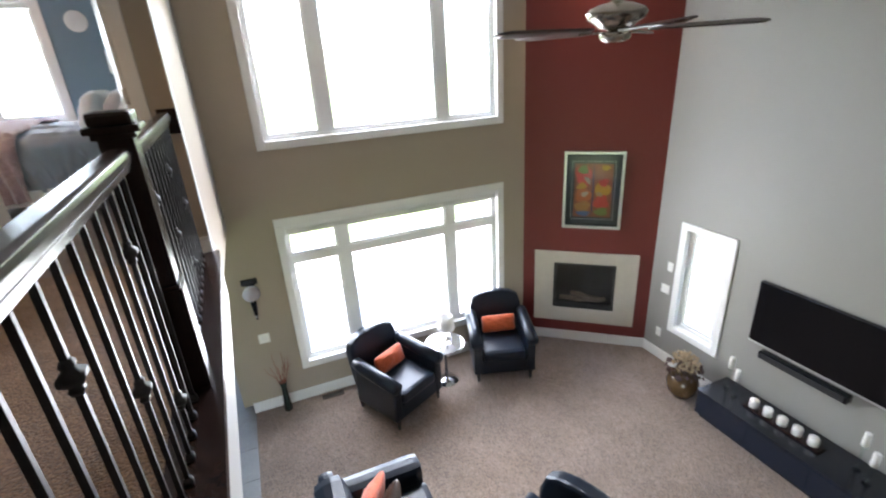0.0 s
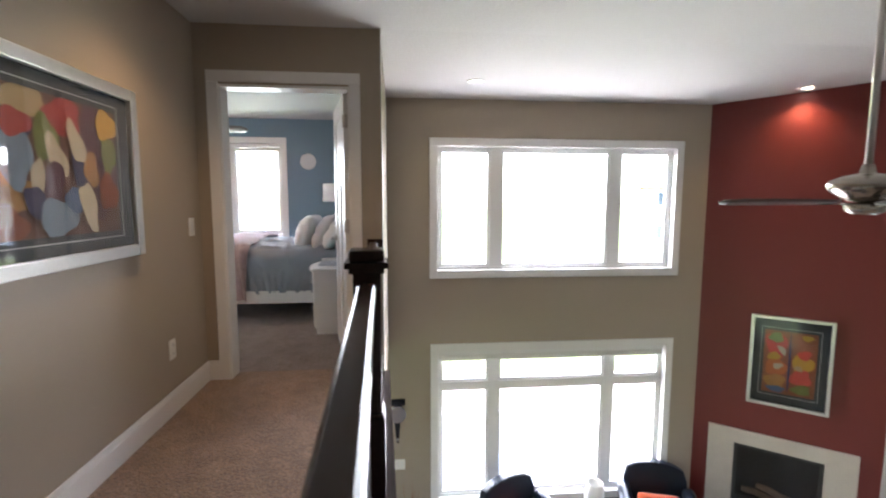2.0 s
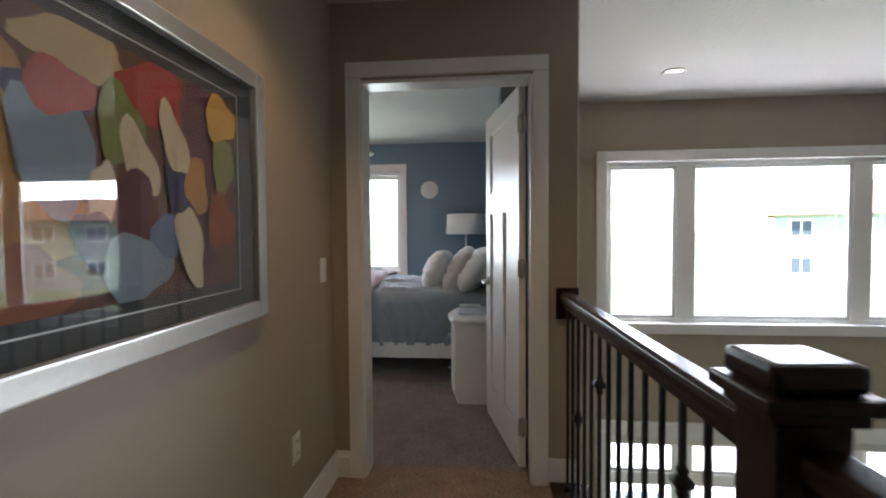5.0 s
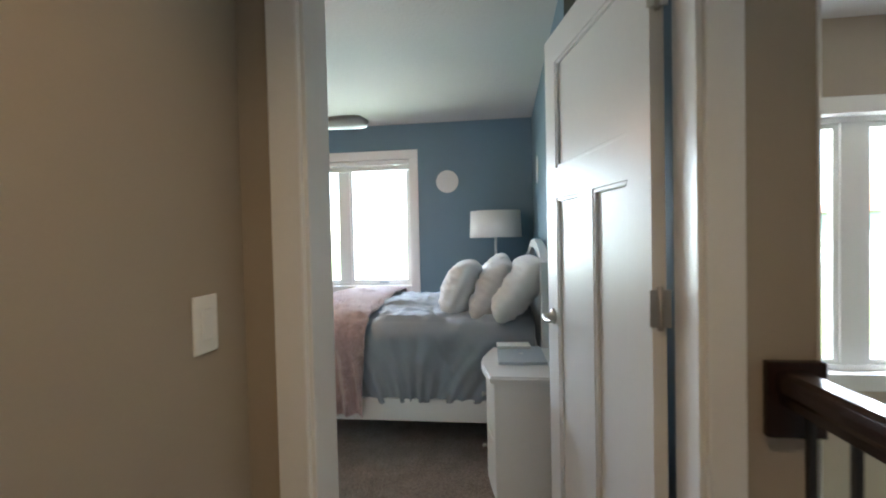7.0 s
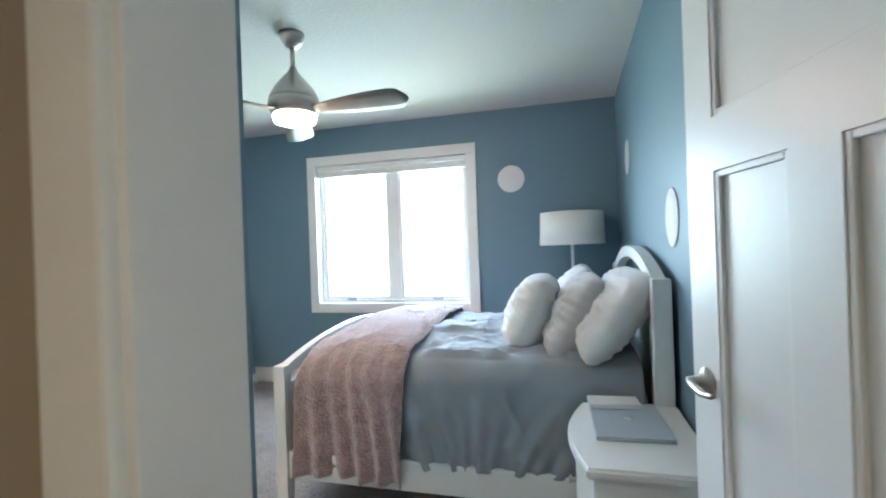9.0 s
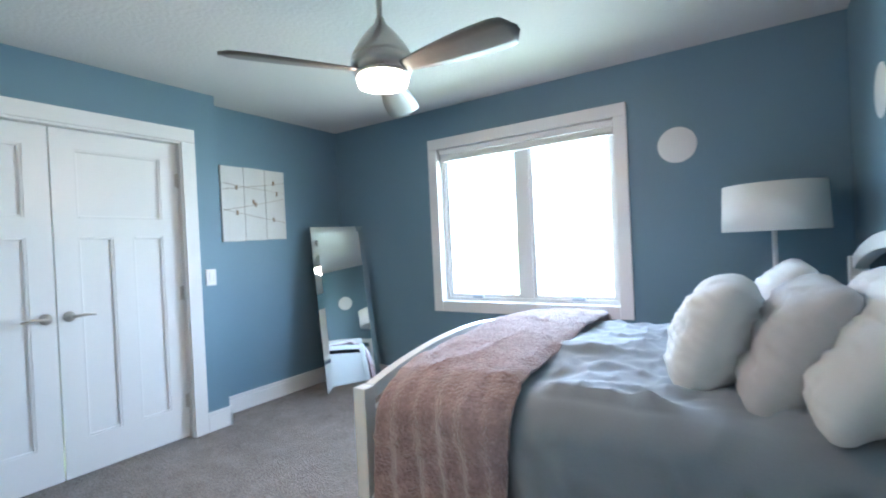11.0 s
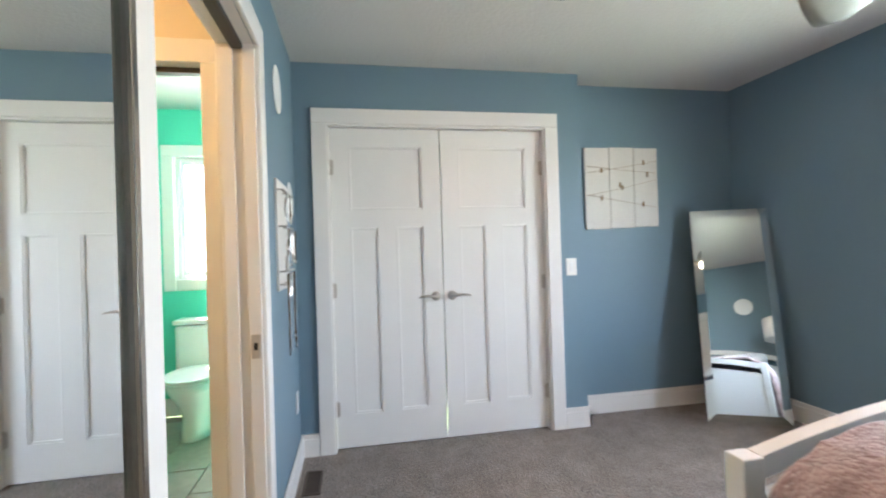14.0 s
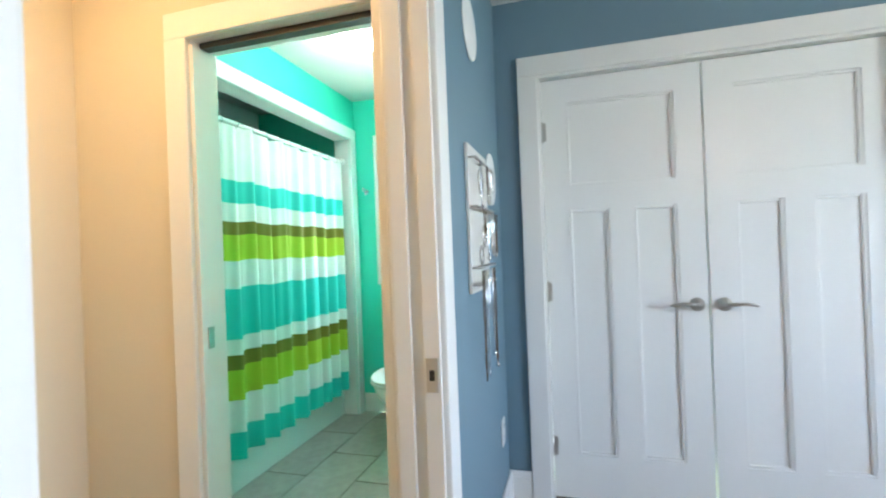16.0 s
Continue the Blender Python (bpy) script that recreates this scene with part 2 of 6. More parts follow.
def lathe(profile, steps=28):
    """A turned body round the z axis from (radius, height) pairs."""
    bm = bmesh.new()
    rings = [[bm.verts.new((r * math.cos(2 * math.pi * k / steps), r * math.sin(2 * math.pi * k / steps), z)) for k in range(steps)] for r, z in profile]
    for a, b in zip(rings, rings[1:]):
        for k in range(steps):
            bm.faces.new((a[k], a[(k + 1) % steps], b[(k + 1) % steps], b[k]))
    bm.faces.new(rings[0][::-1])
    bm.faces.new(rings[-1])
    for f in bm.faces:
        f.smooth = True
    return bm


def tube(points, radius, steps=8):
    """A round bar along points."""
    bm = bmesh.new()
    pts = [Vector(p) for p in points]
    rings = []
    for i, p in enumerate(pts):
        d = (pts[min(i + 1, len(pts) - 1)] - pts[max(i - 1, 0)]).normalized()
        side = d.orthogonal().normalized() if not rings else (prev - d * prev.dot(d)).normalized()
        prev = side
        up = d.cross(side)
        r = radius[i] if isinstance(radius, (list, tuple)) else radius
        rings.append([bm.verts.new(p + side * (r * math.cos(2 * math.pi * k / steps)) + up * (r * math.sin(2 * math.pi * k / steps))) for k in range(steps)])
    for a, b in zip(rings, rings[1:]):
        for k in range(steps):
            bm.faces.new((a[k], a[(k + 1) % steps], b[(k + 1) % steps], b[k]))
    bm.faces.new(rings[0][::-1])
    bm.faces.new(rings[-1])
    for f in bm.faces:
        f.smooth = True
    return bm


def moved(bm, m):
    bmesh.ops.transform(bm, matrix=m, verts=bm.verts)
    return bm


def prism(outline, lo, hi, bevel=0.0):
    """An outline in x and z, drawn out along y from lo to hi."""
    bm = bmesh.new()
    a = [bm.verts.new((x, lo, z)) for x, z in outline]
    b = [bm.verts.new((x, hi, z)) for x, z in outline]
    n = len(a)
    bm.faces.new(a)
    bm.faces.new(b[::-1])
    for k in range(n):
        bm.faces.new((a[k], b[k], b[(k + 1) % n], a[(k + 1) % n]))
    bmesh.ops.recalc_face_normals(bm, faces=bm.faces)
    if bevel:
        bmesh.ops.bevel(bm, geom=list(bm.edges), offset=bevel, segments=2, affect="EDGES", profile=0.6)
    return bm


def mesh_of(name, bm, *mats):
    me = bpy.data.meshes.new(name)
    bmesh.ops.recalc_face_normals(bm, faces=bm.faces)
    bm.to_mesh(me)
    bm.free()
    for m in mats:
        me.materials.append(m)
    return me


def part(name, bm, mat, parent, label=""):
    ob = new(name, mesh_of(name, bm, mat))
    ob.parent = parent
    if label:
        tagged(ob, label)
    return ob


def thing(name, label, category, place=None, group=""):
    ob = new(name)
    ob.empty_display_size = 0.1
    if place is not None:
        ob.matrix_world = place
    return tagged(ob, label, category, group)


def solid(name, bm, mat, label, category, place=None, group=""):
    ob = new(name, mesh_of(name, bm, mat))
    if place is not None:
        ob.matrix_world = place
    return tagged(ob, label, category, group)


def structure(name, bm, *mats, label="", category=""):
    ob = new(name, mesh_of(name, bm, *mats))
    return tagged(ob, label, category, "", "structure")


def wall(name, axis, at, u, z, holes, mats, label, category="wall"):
    """A wall across axis from at[0] to at[1], with openings (u0, u1, z0, z1) right through it. mats: low side, high side, edges."""
    us = sorted({*u, *(h[0] for h in holes), *(h[1] for h in holes)})
    zs = sorted({*z, *(h[2] for h in holes), *(h[3] for h in holes)})
    us, zs = [a for a in us if u[0] <= a <= u[1]], [a for a in zs if z[0] <= a <= z[1]]

    def open_at(i, j):
        if not (0 <= i < len(us) - 1 and 0 <= j < len(zs) - 1):
            return True
        a, b = (us[i] + us[i + 1]) / 2, (zs[j] + zs[j + 1]) / 2
        return any(h[0] < a < h[1] and h[2] < b < h[3] for h in holes)
    bm = bmesh.new()
    cache = {}

    def vert(s, a, b):
        key = (s, round(a, 5), round(b, 5))
        if key not in cache:
            cache[key] = bm.verts.new((at[s], a, b) if axis == "x" else (a, at[s], b))
        return cache[key]

    def quad(ps, mi):
        f = bm.faces.new([vert(*p) for p in ps])
        f.material_index = mi
    for i in range(len(us) - 1):
        for j in range(len(zs) - 1):
            if open_at(i, j):
                continue
            a, b, c, d = us[i], us[i + 1], zs[j], zs[j + 1]
            for s in (0, 1):
                quad([(s, a, c), (s, b, c), (s, b, d), (s, a, d)], s)
            if open_at(i - 1, j):
                quad([(0, a, c), (1, a, c), (1, a, d), (0, a, d)], 2)
            if open_at(i + 1, j):
                quad([(0, b, c), (1, b, c), (1, b, d), (0, b, d)], 2)
            if open_at(i, j - 1):
                quad([(0, a, c), (1, a, c), (1, b, c), (0, b, c)], 2)
            if open_at(i, j + 1):
                quad([(0, a, d), (1, a, d), (1, b, d), (0, b, d)], 2)
    return structure(name, bm, *mats, label=label, category=category)

# ---- the large structure ----
CEIL, LOW = 2.44, -2.62
wall("wall_hall", "x", (-0.12, 0.0), (-6.0, 0.0), (-0.3, CEIL), [], (M_CREAM, M_TAUPE, M_TAUPE), "taupe painted hall wall")
wall("wall_bedroom_door", "y", (0.0, 0.13), (-0.12, 1.238), (-0.3, CEIL), [(0.15, 1.028, -0.2, 2.05)], (M_TAUPE, M_BLUE, M_TRIM), "taupe wall with the bedroom doorway")
wall("wall_bedroom_east", "x", (0.90, 1.238), (1.16, 3.69), (-0.3, CEIL), [], (M_BLUE, M_GREIGE, M_GREIGE), "blue painted bedroom wall behind the bed")
wall("wall_bedroom_entry", "x", (1.09, 1.238), (0.13, 1.16), (-0.3, CEIL), [], (M_BLUE, M_TAUPE, M_BLUE), "blue painted wall behind the door")
wall("wall_bedroom_jog", "x", (-0.12, -0.02), (0.13, 0.38), (-0.1, CEIL), [], (M_BLUE, M_BLUE, M_BLUE), "blue painted wall return")
wall("wall_bedroom_south", "y", (0.26, 0.38), (-2.85, -0.12), (-0.1, CEIL), [(-1.735, -0.772, -0.2, 2.05)], (M_CREAM, M_BLUE, M_TRIM), "blue wall with the vestibule doorway")
wall("wall_closet", "x", (-2.97, -2.85), (0.26, 2.29), (-0.1, CEIL), [(0.585, 2.025, -0.2, 2.06)], (M_BLUE, M_BLUE, M_TRIM), "blue wall with the closet opening")
wall("wall_closet_return", "y", (2.17, 2.29), (-3.18, -2.97), (-0.1, CEIL), [], (M_BLUE, M_BLUE, M_BLUE), "blue painted wall return")
wall("wall_bedroom_west", "x", (-3.18, -3.06), (2.29, 3.69), (-0.1, CEIL), [], (M_BLUE, M_BLUE, M_BLUE), "blue painted wall with the board picture")
wall("wall_bedroom_north", "y", (3.69, 3.84), (-3.18, 1.238), (-0.3, CEIL), [(-1.82, -0.345, 0.775, 2.085)], (M_BLUE, M_SIDING_B, M_TRIM), "blue painted wall with the window")
wall("wall_window", "y", (1.575, 1.725), (1.06, 4.95), (LOW, CEIL), [(1.765, 4.40, 0.525, 1.84), (1.775, 4.39, -2.10, -0.37)], (M_TAUPE, M_SIDING_B, M_TRIM), "tall taupe wall with two large windows")
wall("wall_side", "x", (6.06, 6.21), (-7.0, 0.9), (LOW, CEIL), [(-0.43, 0.10, -2.06, -0.78)], (M_GREIGE, M_SIDING_B, M_TRIM), "tall grey wall with a narrow window")
wall("wall_south", "y", (-7.12, -7.0), (-0.12, 6.21), (LOW, CEIL), [], (M_GREIGE, M_GREIGE, M_GREIGE), "plain grey end wall")
wall("wall_low_west", "x", (-3.32, -3.2), (-7.0, 5.0), (LOW, -0.3), [], (M_TAUPE, M_TAUPE, M_TAUPE), "plain taupe wall downstairs")
wall("wall_low_north", "y", (4.4, 4.5), (-3.2, 1.06), (LOW, -0.3), [], (M_TAUPE, M_TAUPE, M_TAUPE), "plain taupe wall downstairs")
wall("wall_low_return", "x", (0.94, 1.06), (1.725, 4.4), (LOW, -0.3), [], (M_TAUPE, M_TAUPE, M_TAUPE), "plain taupe wall downstairs")
wall("wall_hall_end", "y", (-6.12, -6.0), (-0.12, 1.55), (-0.3, CEIL), [], (M_TAUPE, M_TAUPE, M_TAUPE), "plain taupe hall end")
# bathroom and vestibule
wall("wall_vestibule_west", "x", (-2.07, -1.95), (-1.3, 0.26), (0.0, CEIL), [(-0.61, 0.13, -0.2, 2.05)], (M_GREEN, M_CREAM, M_TRIM), "cream wall with the bathroom doorway")
wall("wall_vestibule_south", "y", (-1.3, -1.18), (-1.95, -0.12), (0.0, CEIL), [], (M_CREAM, M_CREAM, M_CREAM), "cream vestibule wall")
wall("wall_bath_west", "x", (-4.02, -3.90), (-1.9, 0.26), (0.0, CEIL), [(-0.66, -0.10, 1.08, 2.06)], (M_SIDING_B, M_GREEN, M_TRIM), "turquoise bathroom wall with the window")
wall("wall_bath_north", "y", (0.14, 0.258), (-3.9, -2.07), (0.0, CEIL), [], (M_GREEN, M_GREEN, M_GREEN), "turquoise bathroom wall")
wall("wall_tub_front", "y", (-1.04, -0.92), (-3.9, -2.07), (0.0, CEIL), [(-3.80, -2.28, -0.1, 2.12)], (M_PORCELAIN, M_GREEN, M_TRIM), "turquoise wall round the tub alcove")
wall("wall_tub_back", "y", (-1.9, -1.8), (-3.9, -2.07), (0.0, CEIL), [], (M_PORCELAIN, M_PORCELAIN, M_PORCELAIN), "white tub surround")
wall("wall_tub_end", "x", (-2.28, -2.2), (-1.8, -1.04), (0.0, CEIL), [], (M_PORCELAIN, M_PORCELAIN, M_PORCELAIN), "white tub surround end")

SPLAY = 0.038                      # the landing's open edge runs out of square with the hall
TURN = math.degrees(math.atan(SPLAY))


def landing(x0, x1, z0, z1, square=True, y0=-6.0, y1=0.0):
    """A slab along the landing whose open edge follows the splay; with square False its inner edge does so too."""
    bm = bmesh.new()
    ring = [(x0 if square else x0 - SPLAY * y0, y0), (x1 - SPLAY * y0, y0), (x1 - SPLAY * y1, y1), (x0 if square else x0 - SPLAY * y1, y1)]
    low = [bm.verts.new((x, y, z0)) for x, y in ring]
    top = [bm.verts.new((x, y, z1)) for x, y in ring]
    bm.faces.new(low[::-1])
    bm.faces.new(top)
    for k in range(4):
        bm.faces.new((low[k], low[(k + 1) % 4], top[(k + 1) % 4], top[k]))
    return bm


# unseen slab and wall, added to close a sun leak into the great room
structure("floor_sun_block", box((-3.32, -7.12, -0.3), (1.238, -6.0, -0.1)), M_CEIL, label="unseen slab added behind the hall end to keep sun out", category="floor")
wall("wall_sun_block", "x", (1.1, 1.238), (-7.0, -6.12), (-0.1, CEIL), [], (M_TAUPE, M_GREIGE, M_GREIGE), "unseen wall added behind the hall end to keep sun out")
structure("floor_hall", landing(-0.12, 1.10, -0.02, 0.0), M_CARPET, label="brown carpet of the upper hall", category="floor")
bm = box((-3.2, -6.0, -0.3), (-0.12, 0.0, -0.1))
bm_box(bm, (-3.2, 0.0, -0.3), (1.215, 3.69, -0.1))
structure("floor_slab", bm, M_CEIL, label="white underside of the upper floor", category="floor")
structure("floor_hall_edge", landing(-0.12, 1.205, -0.3, -0.02), M_CEIL, label="floor edge", category="floor")
structure("floor_threshold", box((0.15, 0.0, -0.1), (1.028, 0.13, -0.001)), M_CARPET, label="brown carpet in the doorway", category="floor")
bm = box((-3.06, 0.38, -0.1), (1.09, 3.69, 0.0))
bm_box(bm, (-0.02, 0.13, -0.1), (1.09, 0.38, 0.0))
structure("floor_bedroom", bm, M_CARPET_BED, label="grey-brown bedroom carpet", category="floor")
structure("floor_vestibule", box((-2.07, -1.18, -0.1), (-0.12, 0.38, -0.004)), M_GROUT, label="tiled vestibule floor", category="floor")
FLOOR_BATH = structure("floor_bath", box((-3.9, -1.8, -0.1), (-2.07, 0.14, -0.008)), M_GROUT, label="tiled bathroom floor", category="floor")
structure("floor_great_room", box((1.07, -7.0, LOW - 0.2), (6.06, 1.575, LOW)), M_CARPET_LOW, label="beige carpet of the great room", category="floor")
FLOOR_TILED = structure("floor_tiled", box((-3.2, -7.0, LOW - 0.2), (1.07, 4.4, LOW - 0.006)), M_GROUT, label="grey tiled floor downstairs", category="floor")
structure("ceiling_upper", box((-4.02, -6.0, CEIL), (1.238, 3.84, CEIL + 0.12)), M_CEIL, label="white ceiling of hall and bedroom", category="ceiling")
bm = bmesh.new()
for x0, x1 in ((1.238, 6.21),):
    lows = [bm.verts.new(p) for p in ((x0, -7.0, CEIL), (x0, 0.0, CEIL), (x0, 1.75, 2.31), (x1, 1.75, 2.31), (x1, 0.0, CEIL), (x1, -7.0, CEIL))]
    ups = [bm.verts.new(v.co + Vector((0, 0, 0.15))) for v in lows]
    for q in ((0, 1, 4, 5), (1, 2, 3, 4)):
        bm.faces.new([lows[k] for k in q])
        bm.faces.new([ups[k] for k in q[::-1]])
    for k in range(6):
        bm.faces.new((lows[k], ups[k], ups[(k + 1) % 6], lows[(k + 1) % 6]))
structure("ceiling_great_room", bm, M_CEIL, label="white great room ceiling", category="ceiling")
bm = bmesh.new()
A, B = Vector((4.79, 1.575, 0)), Vector((6.06, 0.53, 0))
RED_TURN = math.degrees(math.atan2(B.y - A.y, B.x - A.x))
RED_LONG = (B - A).length
bm_box(bm, (-0.05, 0.0, LOW), (RED_LONG + 0.06, 0.14, CEIL))
moved(bm, pose(A.x, A.y, 0, 0, 0, RED_TURN))
structure("wall_red", bm, M_RED, label="dark red painted corner wall", category="wall")


def red_wall(s, off, z):
    return pose(A.x, A.y, 0, 0, 0, RED_TURN) @ Vector((s, off, z))


# ---- trim: casings, baseboards, windows, doors ----
def frame_piece(bm, axis, at, u0, u1, z0, z1, bevel=0.006):
    if axis == "x":
        bm_box(bm, (at[0], u0, z0), (at[1], u1, z1), 0, bevel)
    else:
        bm_box(bm, (u0, at[0], z0), (u1, at[1], z1), 0, bevel)


def casing(name, axis, at, hole, width, sides="ltrb", label="white painted casing"):
    """Flat boards round an opening on one wall face."""
    u0, u1, z0, z1 = hole
    bm = bmesh.new()
    lo = z0 - (width if "b" in sides else 0)
    frame_piece(bm, axis, at, u0 - width, u0, lo, z1)
    frame_piece(bm, axis, at, u1, u1 + width, lo, z1)
    frame_piece(bm, axis, at, u0 - width, u1 + width, z1, z1 + width)
    if "b" in sides:
        frame_piece(bm, axis, at, u0, u1, z0 - width, z0)
    return structure(name, bm, M_TRIM, label=label, category="trim")


def jamb(name, axis, at, hole, thick=0.018, mat=None):
    u0, u1, z0, z1 = hole
    bm = bmesh.new()
    frame_piece(bm, axis, at, u0, u0 + thick, z0, z1 - thick, 0.002)
    frame_piece(bm, axis, at, u1 - thick, u1, z0, z1 - thick, 0.002)
    frame_piece(bm, axis, at, u0, u1, z1 - thick, z1, 0.002)
    return structure(name, bm, mat or M_TRIM, label="white painted door jamb", category="trim")


def baseboard(name, axis, at, u0, u1, z=0.0, high=0.14):
    bm = bmesh.new()
    frame_piece(bm, axis, at, u0, u1, z, z + high * 0.78, 0.002)
    frame_piece(bm, axis, (at[0] + 0.003, at[1] - 0.003), u0, u1, z + high * 0.78, z + high, 0.003)
    return structure(name, bm, M_TRIM, label="white painted baseboard", category="baseboard")


casing("trim_bedroom_door", "y", (-0.02, 0.0), (0.158, 1.022, 0.0, 2.062), 0.076, "ltr")
casing("trim_bedroom_door_inside", "y", (0.13, 0.148), (0.15, 1.02, 0.0, 2.05), 0.07, "ltr")
jamb("trim_bedroom_jamb", "y", (-0.004, 0.134), (0.15, 1.028, 0.0, 2.05))
casing("trim_vestibule_door", "y", (0.38, 0.40), (-1.735, -0.772, 0.0, 2.05), 0.098, "ltr")
casing("trim_vestibule_inside", "y", (0.24, 0.26), (-1.735, -0.772, 0.0, 2.05), 0.085, "ltr")
casing("trim_bath_door", "x", (-1.95, -1.93), (-0.61, 0.13, 0.0, 2.05), 0.098, "ltr")
casing("trim_closet", "x", (-2.85, -2.83), (0.585, 2.025, 0.0, 2.06), 0.095, "ltr")
casing("trim_upper_window", "y", (1.552, 1.575), (1.765, 4.40, 0.525, 1.84), 0.085)
casing("trim_lower_window", "y", (1.552, 1.575), (1.775, 4.39, -2.10, -0.37), 0.085)
casing("trim_side_window", "x", (6.037, 6.06), (-0.43, 0.10, -2.06, -0.78), 0.08)
casing("trim_bedroom_window", "y", (3.667, 3.69), (-1.82, -0.345, 0.775, 2.085), 0.09)
casing("trim_bath_window", "x", (-3.90, -3.878), (-0.66, -0.10, 1.08, 2.06), 0.09)
casing("trim_tub", "y", (-0.92, -0.90), (-3.80, -2.28, 0.0, 2.12), 0.085, "ltr")
baseboard("baseboard_hall", "x", (0.0, 0.016), -6.0, 0.0)
baseboard("baseboard_door_left", "y", (-0.016, 0.0), 0.016, 0.081)
baseboard("baseboard_door_right", "y", (-0.016, 0.0), 1.098, 1.238)
baseboard("baseboard_bedroom_north", "y", (3.674, 3.69), -3.06, 0.90)
baseboard("baseboard_bedroom_west", "x", (-3.06, -3.044), 2.29, 3.674)
baseboard("baseboard_closet_return", "y", (2.29, 2.306), -3.06, -2.834)
baseboard("baseboard_closet_right", "x", (-2.85, -2.834), 2.122, 2.306)
baseboard("baseboard_closet_left", "x", (-2.85, -2.834), 0.38, 0.488)
baseboard("baseboard_bedroom_south", "y", (0.38, 0.396), -2.834, -1.835)
baseboard("baseboard_bedroom_east", "x", (0.884, 0.90), 1.16, 3.674)
baseboard("baseboard_window_wall", "y", (1.559, 1.575), 1.06, 4.80, LOW)
baseboard("baseboard_side", "x", (6.044, 6.06), -7.0, 0.53, LOW)
baseboard("baseboard_bath", "x", (-3.90, -3.884), -0.90, 0.14)
baseboard("baseboard_vestibule", "x", (-1.95, -1.934), -1.18, -0.71)
bm = bmesh.new()
bm_box(bm, (0.0, -0.016, LOW), (RED_LONG, 0.0, LOW + 0.14), 0, 0.003)
moved(bm, pose(A.x, A.y, 0, 0, 0, RED_TURN))
structure("baseboard_red", bm, M_TRIM, label="white painted baseboard", category="baseboard")
# landing edge: stained shoe board and white fascia
structure("trim_landing_shoe", landing(1.10, 1.282, -0.018, 0.025, False, y1=-0.002), M_WOOD, label="espresso stained landing nosing", category="trim")
structure("trim_landing_fascia", landing(1.205, 1.268, -0.34, -0.018, False, y1=-0.002), M_TRIM, label="white painted landing fascia", category="trim")
structure("trim_wall_corner", box((1.238, -0.004, -0.3), (1.244, 0.05, CEIL)), M_TRIM, label="pale wall corner", category="trim")


def window(name, axis, at, hole, posts=(), bars=(), bar_zone=None, face=0.03, sash=0.028, label="white window"):
    """Frame, sashes and panes set into an opening. at: depth range of the frame. posts: upright mullions (u0, u1); bars: cross rails (z0, z1)."""
    u0, u1, z0, z1 = hole
    win = tagged(new(name), label, "window", "", "structure")
    bm = bmesh.new()
    for a, b, c, d in ((u0, u0 + face, z0, z1), (u1 - face, u1, z0, z1), (u0 + face, u1 - face, z0, z0 + face), (u0 + face, u1 - face, z1 - face, z1)):
        frame_piece(bm, axis, at, a, b, c, d, 0.004)
    part("window_frame", bm, M_WHITE, win)
    for a, b in posts:
        bm = bmesh.new()
        frame_piece(bm, axis, at, a, b, z0 + face, z1 - face, 0.004)
        part("mullion", bm, M_WHITE, win)
    for a, b in bars:
        bm = bmesh.new()
        frame_piece(bm, axis, (at[0] - 0.002, at[1] + 0.002), u0 + face, u1 - face, a, b, 0.004)
        part("transom_bar", bm, M_WHITE, win)
    us = [u0 + face, *(v for p in posts for v in p), u1 - face]
    zs = [z0 + face, *(v for p in bars for v in p), z1 - face]
    mid = (at[0] + at[1]) / 2
    for i in range(0, len(us), 2):
        for j in range(0, len(zs), 2):
            a, b, c, d = us[i], us[i + 1], zs[j], zs[j + 1]
            bm = bmesh.new()
            inner = (at[0] + 0.012, at[1] - 0.012)
            for e in ((a, a + sash, c, d), (b - sash, b, c, d), (a + sash, b - sash, c, c + sash), (a + sash, b - sash, d - sash, d)):
                frame_piece(bm, axis, inner, *e, 0.003)
            s = part("sash", bm, M_WHITE, win)
            bm = bmesh.new()
            frame_piece(bm, axis, (mid - 0.003, mid + 0.003), a + sash, b - sash, c + sash, d - sash, 0)
            pane = part("pane", bm, M_GLASS, s)
            pane.visible_shadow = False
            # thin leaded border lines just inside the sash
            bm = bmesh.new()
            o = 0.075
            for e in ((a + sash + o, a + sash + o + 0.003, c + sash, d - sash), (b - sash - o - 0.003, b - sash - o, c + sash, d - sash)):
                frame_piece(bm, axis, (mid - 0.005, mid + 0.005), *e, 0)
            for e in ((a + sash, b - sash, c + sash + o, c + sash + o + 0.003), (a + sash, b - sash, d - sash - o - 0.003, d - sash - o)):
                frame_piece(bm, axis, (mid - 0.0045, mid + 0.0045), *e, 0)
            part("grille_line", bm, M_ALU, s)
    return win


window("window_1", "y", (1.63, 1.69), (1.765, 4.40, 0.525, 1.84), [(2.34, 2.46), (3.675, 3.795)], (), label="large white three-part upper window")
window("window_2", "y", (1.63, 1.69), (1.775, 4.39, -2.10, -0.37), [(2.345, 2.46), (3.69, 3.80)], [(-0.825, -0.745)], label="large white lower window with transom lights")
window("window_3", "x", (6.11, 6.17), (-0.43, 0.10, -2.06, -0.78), (), (), face=0.045, sash=0.04, label="narrow white casement window")
window("window_4", "y", (3.75, 3.81), (-1.82, -0.345, 0.775, 2.085), [(-1.11, -1.01)], (), label="white twin casement bedroom window")
window("window_5", "x", (-3.99, -3.94), (-0.66, -0.10, 1.08, 2.06), (), (), label="white bathroom window with frosted light")


